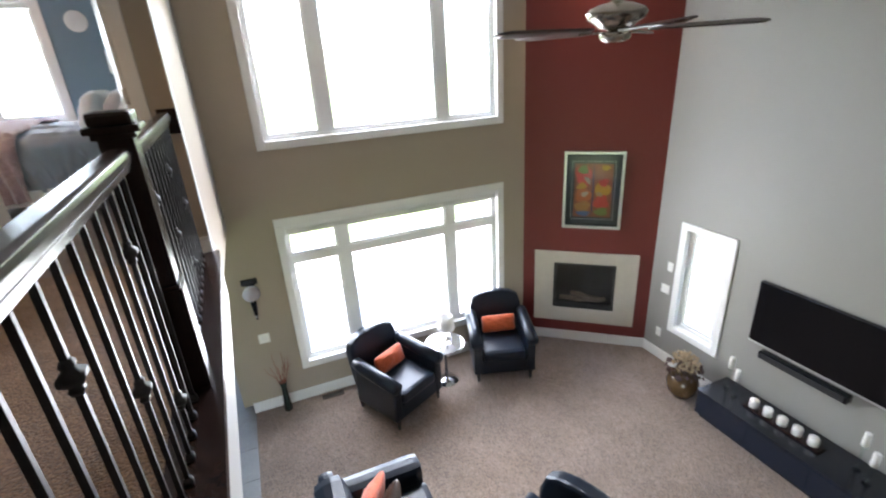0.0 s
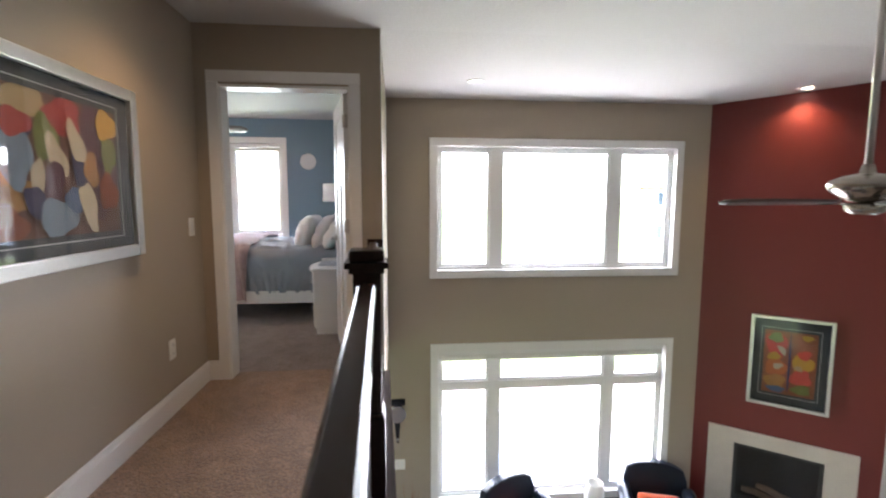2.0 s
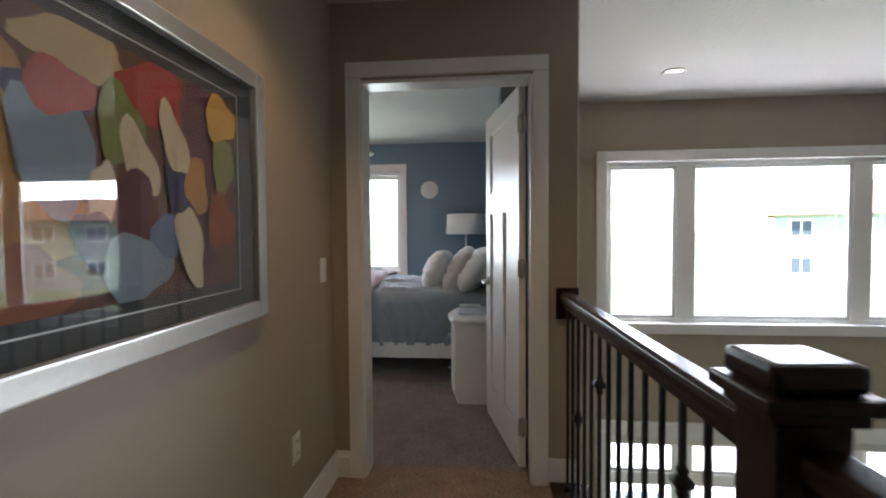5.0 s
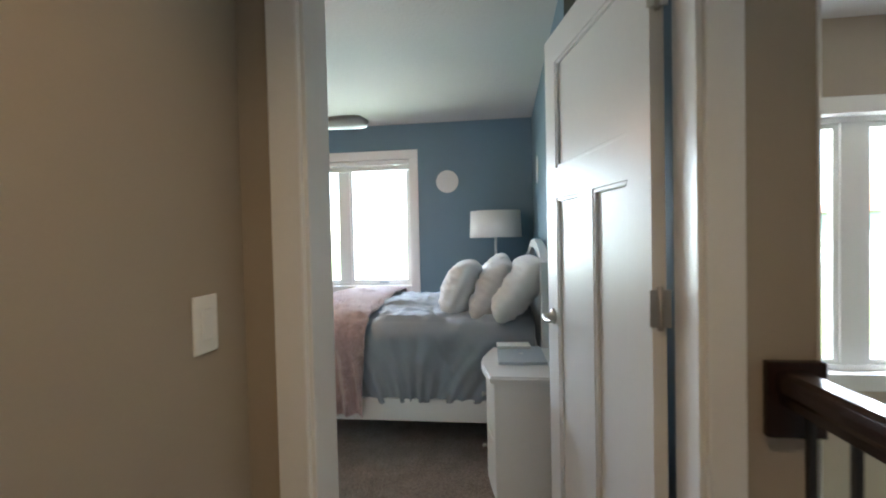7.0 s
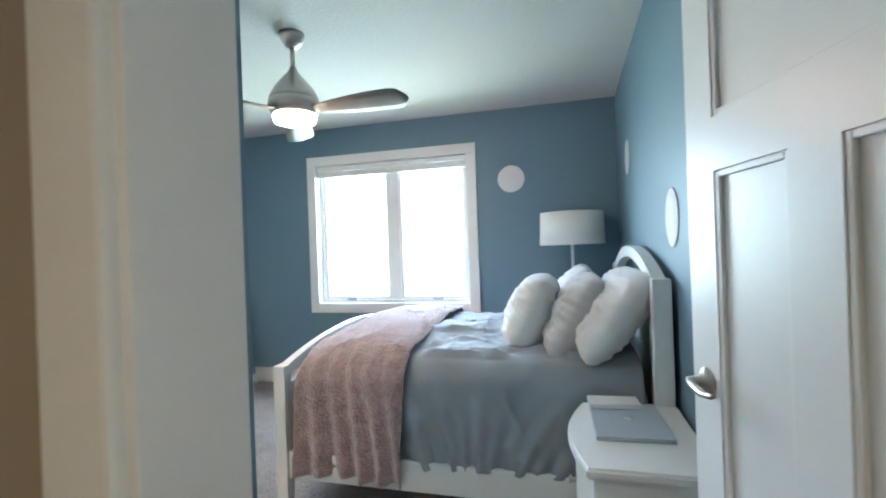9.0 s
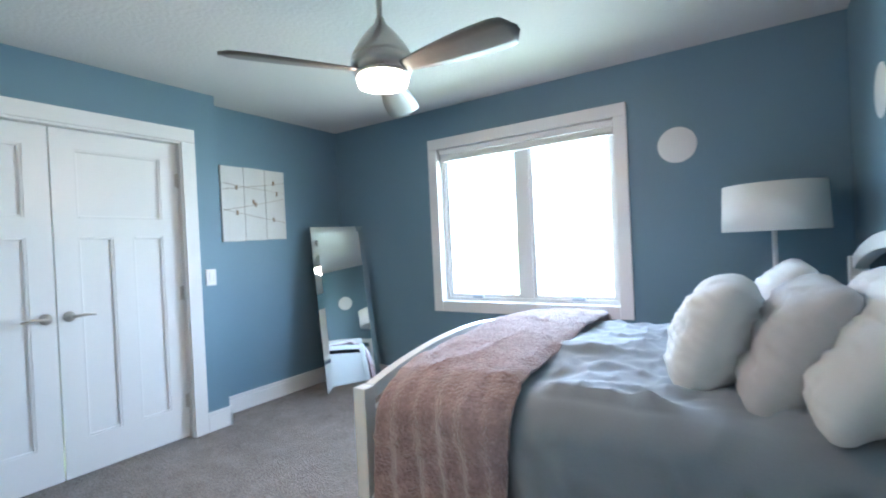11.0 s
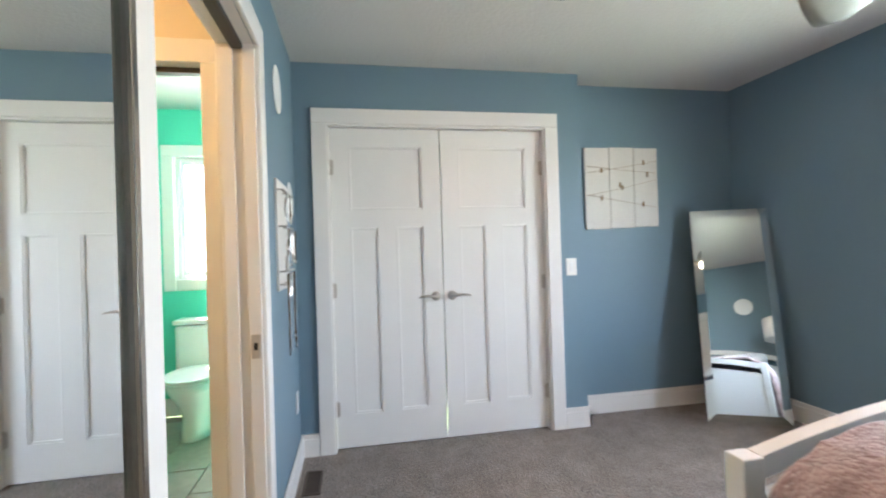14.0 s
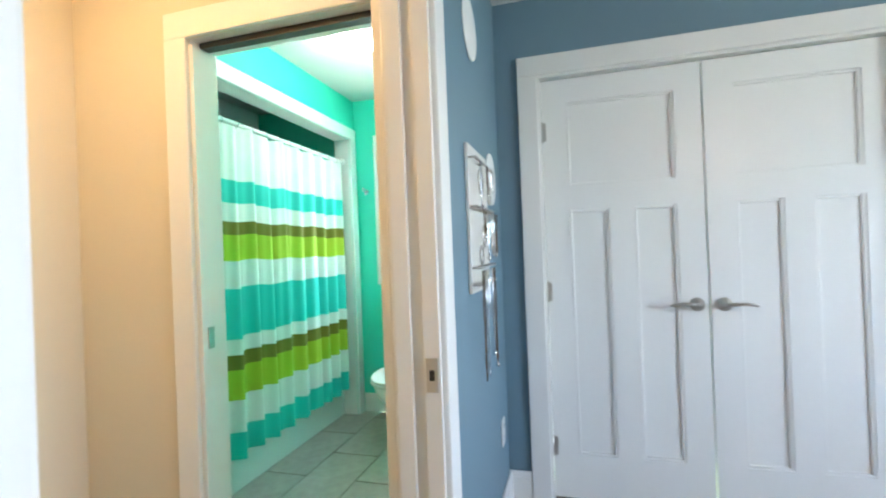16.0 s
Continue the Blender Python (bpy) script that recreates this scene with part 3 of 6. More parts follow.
# ---- doors ----
def panel_door(width, height, thick, parent, name, mat):
    """A three-panel shaker leaf: one wide panel on top, two tall ones below, both faces. Local: x along the width, y the thickness, z up."""
    stile, top, mid, low = 0.115, 0.115, 0.115, 0.21
    split = height * 0.715
    bm = bmesh.new()
    for lo, hi in (((0, 0), (stile, height)), ((width - stile, 0), (width, height)), ((stile, height - top), (width - stile, height)),
                   ((stile, 0), (width - stile, low)), ((stile, split - mid / 2), (width - stile, split + mid / 2)),
                   ((width / 2 - 0.055, low), (width / 2 + 0.055, split - mid / 2))):
        bm_box(bm, (lo[0], 0, lo[1]), (hi[0], thick, hi[1]))
    leaf = part(name, bm, mat, parent)
    holes = [(stile, width - stile, split + mid / 2, height - top), (stile, width / 2 - 0.055, low, split - mid / 2), (width / 2 + 0.055, width - stile, low, split - mid / 2)]
    for a, b, c, d in holes:
        bm = bmesh.new()
        bm_box(bm, (a, 0.013, c), (b, thick - 0.013, d))
        for y0, y1 in ((0.003, 0.013), (thick - 0.013, thick - 0.003)):
            for e in ((a, a + 0.014, c, d), (b - 0.014, b, c, d), (a + 0.014, b - 0.014, c, c + 0.014), (a + 0.014, b - 0.014, d - 0.014, d)):
                bm_box(bm, (e[0], y0, e[2]), (e[1], y1, e[3]), 0, 0.003)
        part("panel", bm, mat, leaf)
    return leaf


def lever(parent, place, way):
    """A round rose with a curved lever. way: +1 or -1 along local x."""
    bm = lathe([(0.0, 0.0), (0.031, 0.0), (0.031, 0.006), (0.024, 0.012), (0.012, 0.018), (0.011, 0.045), (0.0, 0.046)], 20)
    grip = tube([(0, 0, 0.040), (0.03 * way, 0.003, 0.046), (0.07 * way, 0.006, 0.05), (0.11 * way, 0.0, 0.05), (0.118 * way, -0.003, 0.05)], [0.009, 0.009, 0.008, 0.006, 0.004])
    me = bpy.data.meshes.new("t")
    grip.to_mesh(me)
    grip.free()
    bm.from_mesh(me)
    bpy.data.meshes.remove(me)
    moved(bm, place)
    return part("door_handle", bm, M_NICKEL, parent, "brushed nickel lever handle")


def hinge(parent, m):
    bm = bmesh.new()
    bm_box(bm, (-0.024, -0.003, -0.045), (0.024, 0.003, 0.045), 0, 0.001)
    k = lathe([(0.0, -0.052), (0.007, -0.052), (0.007, 0.052), (0.0, 0.052)], 12)
    me = bpy.data.meshes.new("t")
    k.to_mesh(me)
    k.free()
    bm.from_mesh(me)
    bpy.data.meshes.remove(me)
    moved(bm, m)
    return part("hinge", bm, M_NICKEL, parent, "brushed nickel hinge")


door = tagged(new("door_1"), "open white three-panel bedroom door", "door", "", "structure")
door.matrix_world = pose(0.998, 0.150, 0.012, 0, 0, 102.5)
panel_door(0.80, 2.03, 0.036, door, "door_leaf", M_WHITE)
lever(door, pose(0.735, 0.036, 0.93, -90, 0, 0), -1)
lever(door, pose(0.735, 0.0, 0.93, 90, 0, 0), -1)
for z in (0.22, 1.07, 1.83):
    hinge(door, pose(-0.008, 0.020, z, 0, 0, 70))

closet = tagged(new("door_2"), "closed white double closet doors", "door", "", "structure")
closet.matrix_world = pose(-2.885, 0.597, 0.012, 0, 0, 90)
for x0 in (0.0, 0.712):
    panel_door(0.704, 2.03, 0.036, closet, "door_leaf", M_WHITE).matrix_basis = pose(x0, 0, 0)
lever(closet, pose(0.655, 0.0, 0.935, 90, 0, 0), -1)
lever(closet, pose(0.765, 0.0, 0.935, 90, 0, 0), 1)
for x in (-0.004, 1.420):
    for z in (0.25, 1.0, 1.78):
        hinge(closet, pose(x, -0.004, z, 0, 0, 0))
jamb("trim_closet_jamb", "x", (-2.97, -2.846), (0.578, 2.032, 0.0, 2.063), 0.016)
structure("wall_closet_back", box((-3.5, 0.3, 0.0), (-3.45, 2.2, CEIL)), M_TRIM, label="white closet back", category="wall")

# pocket door parts: strike plate, dark head track
structure("trim_pocket_track", box((-1.73, 0.30, 2.028), (-0.777, 0.34, 2.049)), M_CHAR, label="dark pocket door track", category="trim")
structure("trim_bath_track", box((-2.03, -0.60, 2.026), (-1.99, 0.125, 2.049)), M_CHAR, label="dark pocket door track", category="trim")
for nm, x0, y0, x1, y1 in (("trim_vestibule_jamb_right", -1.736, 0.257, -1.722, 0.303), ("trim_vestibule_jamb_right_front", -1.736, 0.337, -1.722, 0.383)):
    structure(nm, box((x0, y0, 0.0), (x1, y1, 2.03), 0.002), M_TRIM, label="white painted split door jamb", category="trim")
structure("trim_bath_jamb_left", box((-2.07, -0.611, 0.0), (-1.95, -0.594, 2.03), 0.002), M_TRIM, label="white painted door jamb", category="trim")
structure("trim_bath_jamb_head", box((-2.07, -0.594, 2.031), (-2.032, 0.13, 2.05), 0.002), M_TRIM, label="white painted door jamb", category="trim")
plate = thing("strike_plate", "brushed nickel strike plate on the pocket door jamb", "strike plate", pose(-1.722, 0.36, 0.905, 0, 90, 0))
part("plate", box((-0.045, -0.016, 0.0), (0.045, 0.016, 0.004), 0.001), M_NICKEL, plate)
part("latch_hole", box((-0.014, -0.007, 0.004), (0.014, 0.007, 0.0055)), M_CHAR, plate)
plate = thing("strike_plate", "small nickel strike plate on the bathroom jamb", "strike plate", pose(-1.99, -0.594, 0.94, -90, 0, 0))
part("plate", box((-0.014, -0.04, 0.0), (0.014, 0.04, 0.004), 0.001), M_NICKEL, plate)


# ---- switches, outlets ----
def wall_plate(name, label, category, m, outlet=False, wide=0.075, high=0.118):
    """Local: x across, z up, facing -y."""
    ob = thing(name, label, category, m)
    part("plate", box((-wide / 2, -0.006, -high / 2), (wide / 2, 0.0, high / 2), 0.003), M_PLASTIC, ob)
    if outlet:
        for z in (-0.026, 0.026):
            s = part("socket", box((-0.017, -0.0085, z - 0.015), (0.017, -0.006, z + 0.015), 0.002), M_WHITE, ob)
            bm = box((-0.009, -0.0092, z - 0.005), (-0.006, -0.0085, z + 0.006))
            bm_box(bm, (0.006, -0.0092, z - 0.005), (0.009, -0.0085, z + 0.006))
            part("slot", bm, M_CHAR, s)
    else:
        n = 2 if wide > 0.09 else 1
        for k in range(n):
            x = (k - (n - 1) / 2) * 0.046
            part("rocker", box((x - 0.016, -0.010, -0.032), (x + 0.016, -0.006, 0.032), 0.003), M_WHITE, ob)
    return ob


EAST, WEST, SOUTH_, NORTH_ = 90, -90, 180, 0   # turn of a plate that faces +x, -x, +y, -y
wall_plate("light_switch", "white rocker light switch on the taupe wall", "light switch", pose(0.0, -0.152, 1.098, 0, 0, EAST))
wall_plate("wall_outlet", "white wall outlet low on the taupe wall", "outlet", pose(0.0, -0.50, 0.385, 0, 0, EAST), True)
wall_plate("light_switch", "white rocker light switch beside the closet", "light switch", pose(-2.85, 2.198, 1.105, 0, 0, EAST))
wall_plate("wall_outlet", "white wall outlet low on the blue wall", "outlet", pose(-2.68, 0.38, 0.39, 0, 0, SOUTH_), True)
wall_plate("light_switch", "white switch plate under the wall clock", "light switch", pose(1.346, 1.575, -1.653, 0, 0, NORTH_), wide=0.12)
wall_plate("light_switch", "white switch plate beside the narrow window", "light switch", pose(6.06, 0.268, -1.31, 0, 0, WEST))
wall_plate("light_switch", "white double switch plate beside the narrow window", "light switch", pose(6.06, 0.30, -1.62, 0, 0, WEST), wide=0.12)
wall_plate("wall_outlet", "white outlet low on the grey wall", "outlet", pose(6.06, 0.316, -2.25, 0, 0, WEST), True)


# ---- railing along the landing ----
def handrail(name, y0, y1, label, from_top):
    """A run of rail in the splayed line of the landing's edge. from_top: balusters are counted from the y1 end."""
    ob = thing(name, label, "railing", pose(1.177, 0, 0, 0, 0, TURN))
    prof = [(-0.024, 0.915), (0.024, 0.915), (0.026, 0.935), (0.032, 0.945), (0.033, 0.962), (0.031, 0.976), (0.022, 0.984), (-0.022, 0.984), (-0.031, 0.976), (-0.033, 0.962), (-0.032, 0.945), (-0.026, 0.935)]
    part("handrail", prism(prof, y0, y1, 0.002), M_WOOD, ob)
    n = round((y1 - y0) / 0.109)
    mesh = mesh_of("baluster", box((-0.0065, -0.0065, 0.025), (0.0065, 0.0065, 0.916), 0.001), M_IRON)
    shoe = mesh_of("shoe", lathe([(0.0, 0.025), (0.019, 0.025), (0.019, 0.038), (0.012, 0.052), (0.0, 0.052)], 4), M_IRON)
    collar = mesh_of("collar", lathe([(0.0, -0.036), (0.011, -0.036), (0.016, -0.026), (0.013, -0.018), (0.028, -0.006), (0.028, 0.006), (0.013, 0.018), (0.016, 0.026), (0.011, 0.036), (0.0, 0.036)], 4), M_IRON)
    for k in range(n):
        step = (k + 0.5) * (y1 - y0) / n
        y = y1 - step if from_top else y0 + step
        bar = new("baluster", mesh)
        bar.parent, bar.matrix_basis = ob, pose(0, y, 0)
        foot = new("shoe", shoe)
        foot.parent, foot.matrix_basis = bar, pose(0, 0, 0, 0, 0, 45)
        # every third baluster has collars, two and one by turns
        for z in {2: (0.72, 0.185), 5: (0.46,)}.get(k % 6, ()):
            c = new("collar", collar)
            c.parent, c.matrix_basis = bar, pose(0, 0, z, 0, 0, 45)
    return ob


handrail("railing", -1.555, -0.022, "espresso wood handrail on black iron balusters", False)
handrail("railing", -5.9, -1.685, "long espresso wood handrail on black iron balusters", True)
newel = thing("newel_post", "espresso stained square newel post with stepped cap", "newel post", pose(1.177 + 1.62 * SPLAY, -1.62, 0.025, 0, 0, TURN))
part("base", box((-0.062, -0.062, 0.0), (0.062, 0.062, 0.44), 0.004), M_WOOD, newel)
part("base_moulding", box((-0.058, -0.058, 0.44), (0.058, 0.058, 0.458), 0.006), M_WOOD, newel)
part("shaft", box((-0.050, -0.050, 0.458), (0.050, 0.050, 0.985), 0.003), M_WOOD, newel)
cap = part("cap", box((-0.079, -0.079, 1.005), (0.079, 0.079, 1.028), 0.006), M_WOOD, newel)
part("cap_moulding", box((-0.064, -0.064, 0.985), (0.064, 0.064, 1.005), 0.006), M_WOOD, cap)
part("cap_block", box((-0.064, -0.064, 1.028), (0.064, 0.064, 1.07), 0.012), M_WOOD, cap)
solid("rail_rosette", box((-0.055, -0.022, 0.845), (0.055, 0.0, 1.0), 0.004), M_WOOD, "espresso stained wooden rosette ending the handrail", "rosette", pose(1.188, -0.002, 0))


# ---- framed pictures ----
def framed_picture(name, label, m, wide, high, face, mat_in, image, blobs, frame_mat, mat_mat, back, pane_mat):
    """Local: x across, z up, facing -y, centred. blobs: (x, z, rx, rz, turn, material) in half sizes of the image."""
    ob = thing(name, label, "picture", m)
    bm = bmesh.new()
    w, h = wide / 2, high / 2
    for a, b, c, d in ((-w, -w + face, -h, h), (w - face, w, -h, h), (-w + face, w - face, -h, -h + face), (-w + face, w - face, h - face, h)):
        bm_box(bm, (a, -0.036, c), (b, 0.0, d), 0, 0.006)
    part("frame", bm, frame_mat, ob)
    part("mat_board", box((-w + face, -0.012, -h + face), (w - face, -0.004, h - face)), mat_mat, ob)
    iw, ih = image
    bm = bmesh.new()
    for a, b, c, d in ((-iw - 0.03, -iw - 0.026, -ih - 0.03, ih + 0.03), (iw + 0.026, iw + 0.03, -ih - 0.03, ih + 0.03), (-iw - 0.026, iw + 0.026, ih + 0.026, ih + 0.03), (-iw - 0.026, iw + 0.026, -ih - 0.03, -ih - 0.026)):
        bm_box(bm, (a, -0.0135, c), (b, -0.012, d))
    part("mat_line", bm, M_LINE, ob)
    art = part("artwork", box((-iw, -0.0135, -ih), (iw, -0.012, ih)), back, ob, "abstract painting of overlapping colour shapes")
    for k, (x, z, rx, rz, turn, mt) in enumerate(blobs):
        bm = bmesh.new()
        y = -0.0138 - 0.0004 * k
        ring = []
        for j in range(20):
            a = 2 * math.pi * j / 20
            wob = 1 + 0.13 * math.sin(3 * a + k) + 0.07 * math.cos(5 * a + 2 * k)
            px, pz = rx * wob * math.cos(a) * iw, rz * wob * math.sin(a) * ih
            c, s = math.cos(turn), math.sin(turn)
            qx, qz = x * iw + c * px - s * pz, z * ih + s * px + c * pz
            ring.append(bm.verts.new((max(-iw, min(iw, qx)), y, max(-ih, min(ih, qz)))))
        bm.faces.new(ring)
        o = part("colour_shape", bm, mt, art)
    pane = part("glass", box((-w + face, -0.0245, -h + face), (w - face, -0.0225, h - face)), pane_mat, ob)
    pane.visible_shadow = False
    return ob


def paint(name, c):
    return material(name, tuple(0.62 * v for v in c), 0.7, vary=0.16, scale=9, fine=70, bump=0.2)


P = {k: paint("paint_" + k, c) for k, c in dict(ochre=(0.45, 0.22, 0.05), red=(0.42, 0.04, 0.03), rust=(0.30, 0.09, 0.03), blue=(0.10, 0.16, 0.30), sky=(0.22, 0.30, 0.38), cream=(0.62, 0.53, 0.36), plum=(0.10, 0.02, 0.035), green=(0.20, 0.24, 0.05), navy=(0.03, 0.03, 0.10), yellow=(0.58, 0.34, 0.03), tan=(0.50, 0.36, 0.17), scarlet=(0.62, 0.07, 0.04), brown=(0.15, 0.06, 0.03), orange=(0.55, 0.16, 0.03)).items()}
framed_picture("framed_picture", "large abstract print in a wide silver frame on the hall wall", pose(0.002, -1.343, 1.404, 0, 0, 90), 1.11, 0.82, 0.056, 0.1, (0.385, 0.275), [
    (-0.85, 0.15, 0.2, 0.6, 0, P["ochre"]), (0.7, 0.2, 0.35, 0.9, 0, P["plum"]), (-0.6, -0.42, 0.34, 0.26, 0.1, P["ochre"]), (-0.75, -0.8, 0.3, 0.25, 0, P["rust"]),
    (-0.4, 0.82, 0.32, 0.2, 0, P["tan"]), (0.12, 0.72, 0.28, 0.28, 0.1, P["red"]), (-0.55, 0.42, 0.24, 0.2, 0.1, P["navy"]), (-0.56, 0.10, 0.22, 0.42, 0.15, P["sky"]), (-0.52, 0.52, 0.2, 0.18, 0.1, P["red"]),
    (-0.15, 0.38, 0.17, 0.32, 0.2, P["green"]), (-0.02, 0.14, 0.12, 0.34, 0.5, P["cream"]), (-0.10, -0.28, 0.16, 0.36, -0.2, P["plum"]), (-0.30, -0.25, 0.085, 0.36, -0.1, P["cream"]), (-0.36, -0.50, 0.13, 0.22, 0.2, P["navy"]),
    (-0.05, -0.74, 0.28, 0.28, 0.1, P["sky"]), (0.30, -0.08, 0.10, 0.42, 0.2, P["navy"]), (0.28, 0.38, 0.11, 0.34, 0.45, P["cream"]), (0.50, 0.0, 0.12, 0.28, 0.1, P["ochre"]), (0.18, -0.48, 0.13, 0.2, 0.2, P["blue"]),
    (0.42, -0.58, 0.13, 0.40, 0.25, P["cream"]), (0.82, 0.28, 0.14, 0.32, 0, P["green"]), (0.80, 0.74, 0.2, 0.24, 0.1, P["yellow"]), (0.78, -0.35, 0.18, 0.3, 0.2, P["rust"])], M_SILVER, M_MAT, P["brown"], M_PICGLASS)
framed_picture("framed_picture", "abstract red and gold print in a silver frame above the fireplace", pose(*red_wall(0.85, -0.003, -0.43), 0, 0, RED_TURN), 0.71, 0.985, 0.035, 0.1, (0.225, 0.34), [
    (-0.52, 0.55, 0.42, 0.40, 0.1, P["scarlet"]), (0.5, 0.62, 0.42, 0.30, 0.2, P["rust"]), (0.5, 0.05, 0.42, 0.28, 0.1, P["yellow"]), (-0.5, -0.15, 0.42, 0.28, 0.2, P["orange"]),
    (-0.55, 0.78, 0.28, 0.16, 0, P["green"]), (0.45, -0.42, 0.42, 0.26, 0.4, P["scarlet"]), (-0.5, -0.62, 0.42, 0.24, 0.2, P["ochre"]), (0.55, 0.32, 0.26, 0.14, 0.5, P["scarlet"]),
    (-0.42, -0.12, 0.2, 0.09, 0.5, P["cream"]), (0.35, -0.12, 0.18, 0.08, -0.4, P["tan"]), (-0.6, 0.18, 0.26, 0.12, 0.3, P["yellow"]), (0.5, -0.78, 0.36, 0.16, 0.1, P["green"]), (-0.45, -0.86, 0.36, 0.10, 0, P["blue"]),
    (0.62, 0.86, 0.22, 0.09, 0, P["yellow"]), (-0.3, 0.40, 0.12, 0.16, 0.6, P["cream"]), (0.0, 0.0, 0.045, 0.98, 0, P["navy"])], M_SILVER, M_MAT, P["rust"], M_FIREGLASS)


# ---- recessed lights ----
def downlight(x, y, z, power=0.6):
    ob = thing("downlight", "lit round recessed ceiling downlight with white rim", "downlight", pose(x, y, z), "recessed downlights")
    part("rim", lathe([(0.058, 0.0), (0.078, 0.0), (0.08, -0.004), (0.062, -0.008), (0.058, 0.0)][::-1], 28), M_WHITE, ob)
    part("lens", lathe([(0.0, -0.002), (0.06, -0.002), (0.06, 0.001), (0.0, 0.001)], 28), M_LAMP_WHITE, ob)
    lamp = bpy.data.lights.new("downlight_beam", "SPOT")
    lamp.energy, lamp.color, lamp.spot_size, lamp.spot_blend, lamp.shadow_soft_size = power, (1.0, 0.68, 0.38), radians(120), 0.8, 0.05
    lo = new("downlight_beam", lamp)
    lo.matrix_world = look((x, y, z - 0.015), (x, y, z - 1))
    return ob


downlight(2.07, 1.02, 2.366)
p = red_wall(0.80, -0.14, 0)
downlight(p.x, p.y, 2.44 - 0.13 * p.y / 1.75, 3.0)
# assumed hall downlight, unseen, added for the warm glow on the wall
downlight(0.52, -0.95, CEIL, 3.3)


# ---- great room ----
def pillow_mesh(w, h, t, nx=40, nz=34, seed=0, sag=0.0):
    """A stuffed cushion: x width, z height, y thickness, centred, with pinched corners and creases."""
    bm = bmesh.new()
    rows = {}
    for side in (-1, 1):
        for i in range(nx + 1):
            for j in range(nz + 1):
                u, v = 2 * i / nx - 1, 2 * j / nz - 1
                edge = i in (0, nx) or j in (0, nz)
                if edge and side == 1:
                    rows[(1, i, j)] = rows[(-1, i, j)]
                    continue
                full = (max(0.0, (1 - abs(u) ** 3.2) * (1 - abs(v) ** 3.2)) ** 0.5) * (0.86 + 0.22 * (1 - u * u) * (1 - v * v))
                x = w / 2 * u * (1 - 0.07 * (1 - abs(v)) * abs(u) ** 2 * 0 - 0.06 * (1 - v * v) * abs(u))
                z = h / 2 * v * (1 - 0.08 * (1 - u * u) * abs(v)) - sag * (1 - v) * 0.5
                wr = noise.noise(Vector((u * 2.2 + seed, v * 2.2, side * 3.0))) * 0.16 + noise.noise(Vector((u * 5 + seed, v * 6, side))) * 0.06 - 0.18 * abs(noise.noise(Vector((u * 2.0 + v * 1.5 + seed * 2, v * 5.5 - u, side * 2)))) ** 0.7 - 0.11 * abs(noise.noise(Vector((u * 8 + seed, v * 7 + u * 4, side))))
                y = side * t / 2 * full * (1 + wr)
                x, z = x * (1 - 0.11 * (u * v) ** 4), z * (1 - 0.11 * (u * v) ** 4)
                rows[(side, i, j)] = bm.verts.new((x, y, z))
    for side in (-1, 1):
        for i in range(nx):
            for j in range(nz):
                q = [rows[(side, i, j)], rows[(side, i + 1, j)], rows[(side, i + 1, j + 1)], rows[(side, i, j + 1)]]
                bm.faces.new(q if side < 0 else q[::-1])
    for f in bm.faces:
        f.smooth = True
    return bm


def cushion(name, label, m, w, h, t, mat, seed=0, category="cushion", group=""):
    return solid(name, pillow_mesh(w, h, t, seed=seed), mat, label, category, m, group)


def armchair(m, label):
    """Leather club chair with scrolled arms and a curved back, facing -y, standing on z 0."""
    ob = thing("armchair", label, "armchair", m, "leather chairs")
    part("seat_base", box((-0.30, -0.36, 0.12), (0.30, 0.28, 0.31), 0.02), M_LEATHER, ob)
    part("seat_cushion", box((-0.265, -0.385, 0.30), (0.265, 0.20, 0.45), 0.05), M_LEATHER, ob)
    # back with a rounded crest, leaning
    outline = [(-0.33, 0.25), (0.33, 0.25), (0.345, 0.72), (0.31, 0.84), (0.22, 0.885), (0.10, 0.91), (0, 0.915), (-0.10, 0.91), (-0.22, 0.885), (-0.31, 0.84), (-0.345, 0.72)]
    bm = prism(outline, -0.06, 0.08, 0.03)
    part("backrest", moved(bm, pose(0, 0.27, 0.0, -10, 0, 0)), M_LEATHER, ob)
    for s in (-1, 1):
        bm = box((-0.055, -0.37, 0.12), (0.055, 0.30, 0.58), 0.03)
        roll = tube([(0.012 * s, -0.385, 0.575), (0.012 * s, -0.1, 0.592), (0.012 * s, 0.2, 0.615), (0.012 * s, 0.30, 0.635)], [0.072, 0.076, 0.074, 0.066], 14)
        me = bpy.data.meshes.new("t")
        roll.to_mesh(me)
        roll.free()
        bm.from_mesh(me)
        bpy.data.meshes.remove(me)
        part("armrest", moved(bm, pose(0.33 * s, 0, 0)), M_LEATHER, ob)
    for x in (-0.33, 0.33):
        for y in (-0.33, 0.30):
            part("leg", moved(lathe([(0.0, 0.0), (0.017, 0.0), (0.028, 0.11), (0.032, 0.13), (0.0, 0.13)], 12), pose(x, y, 0)), M_LEGS, ob)
    return ob


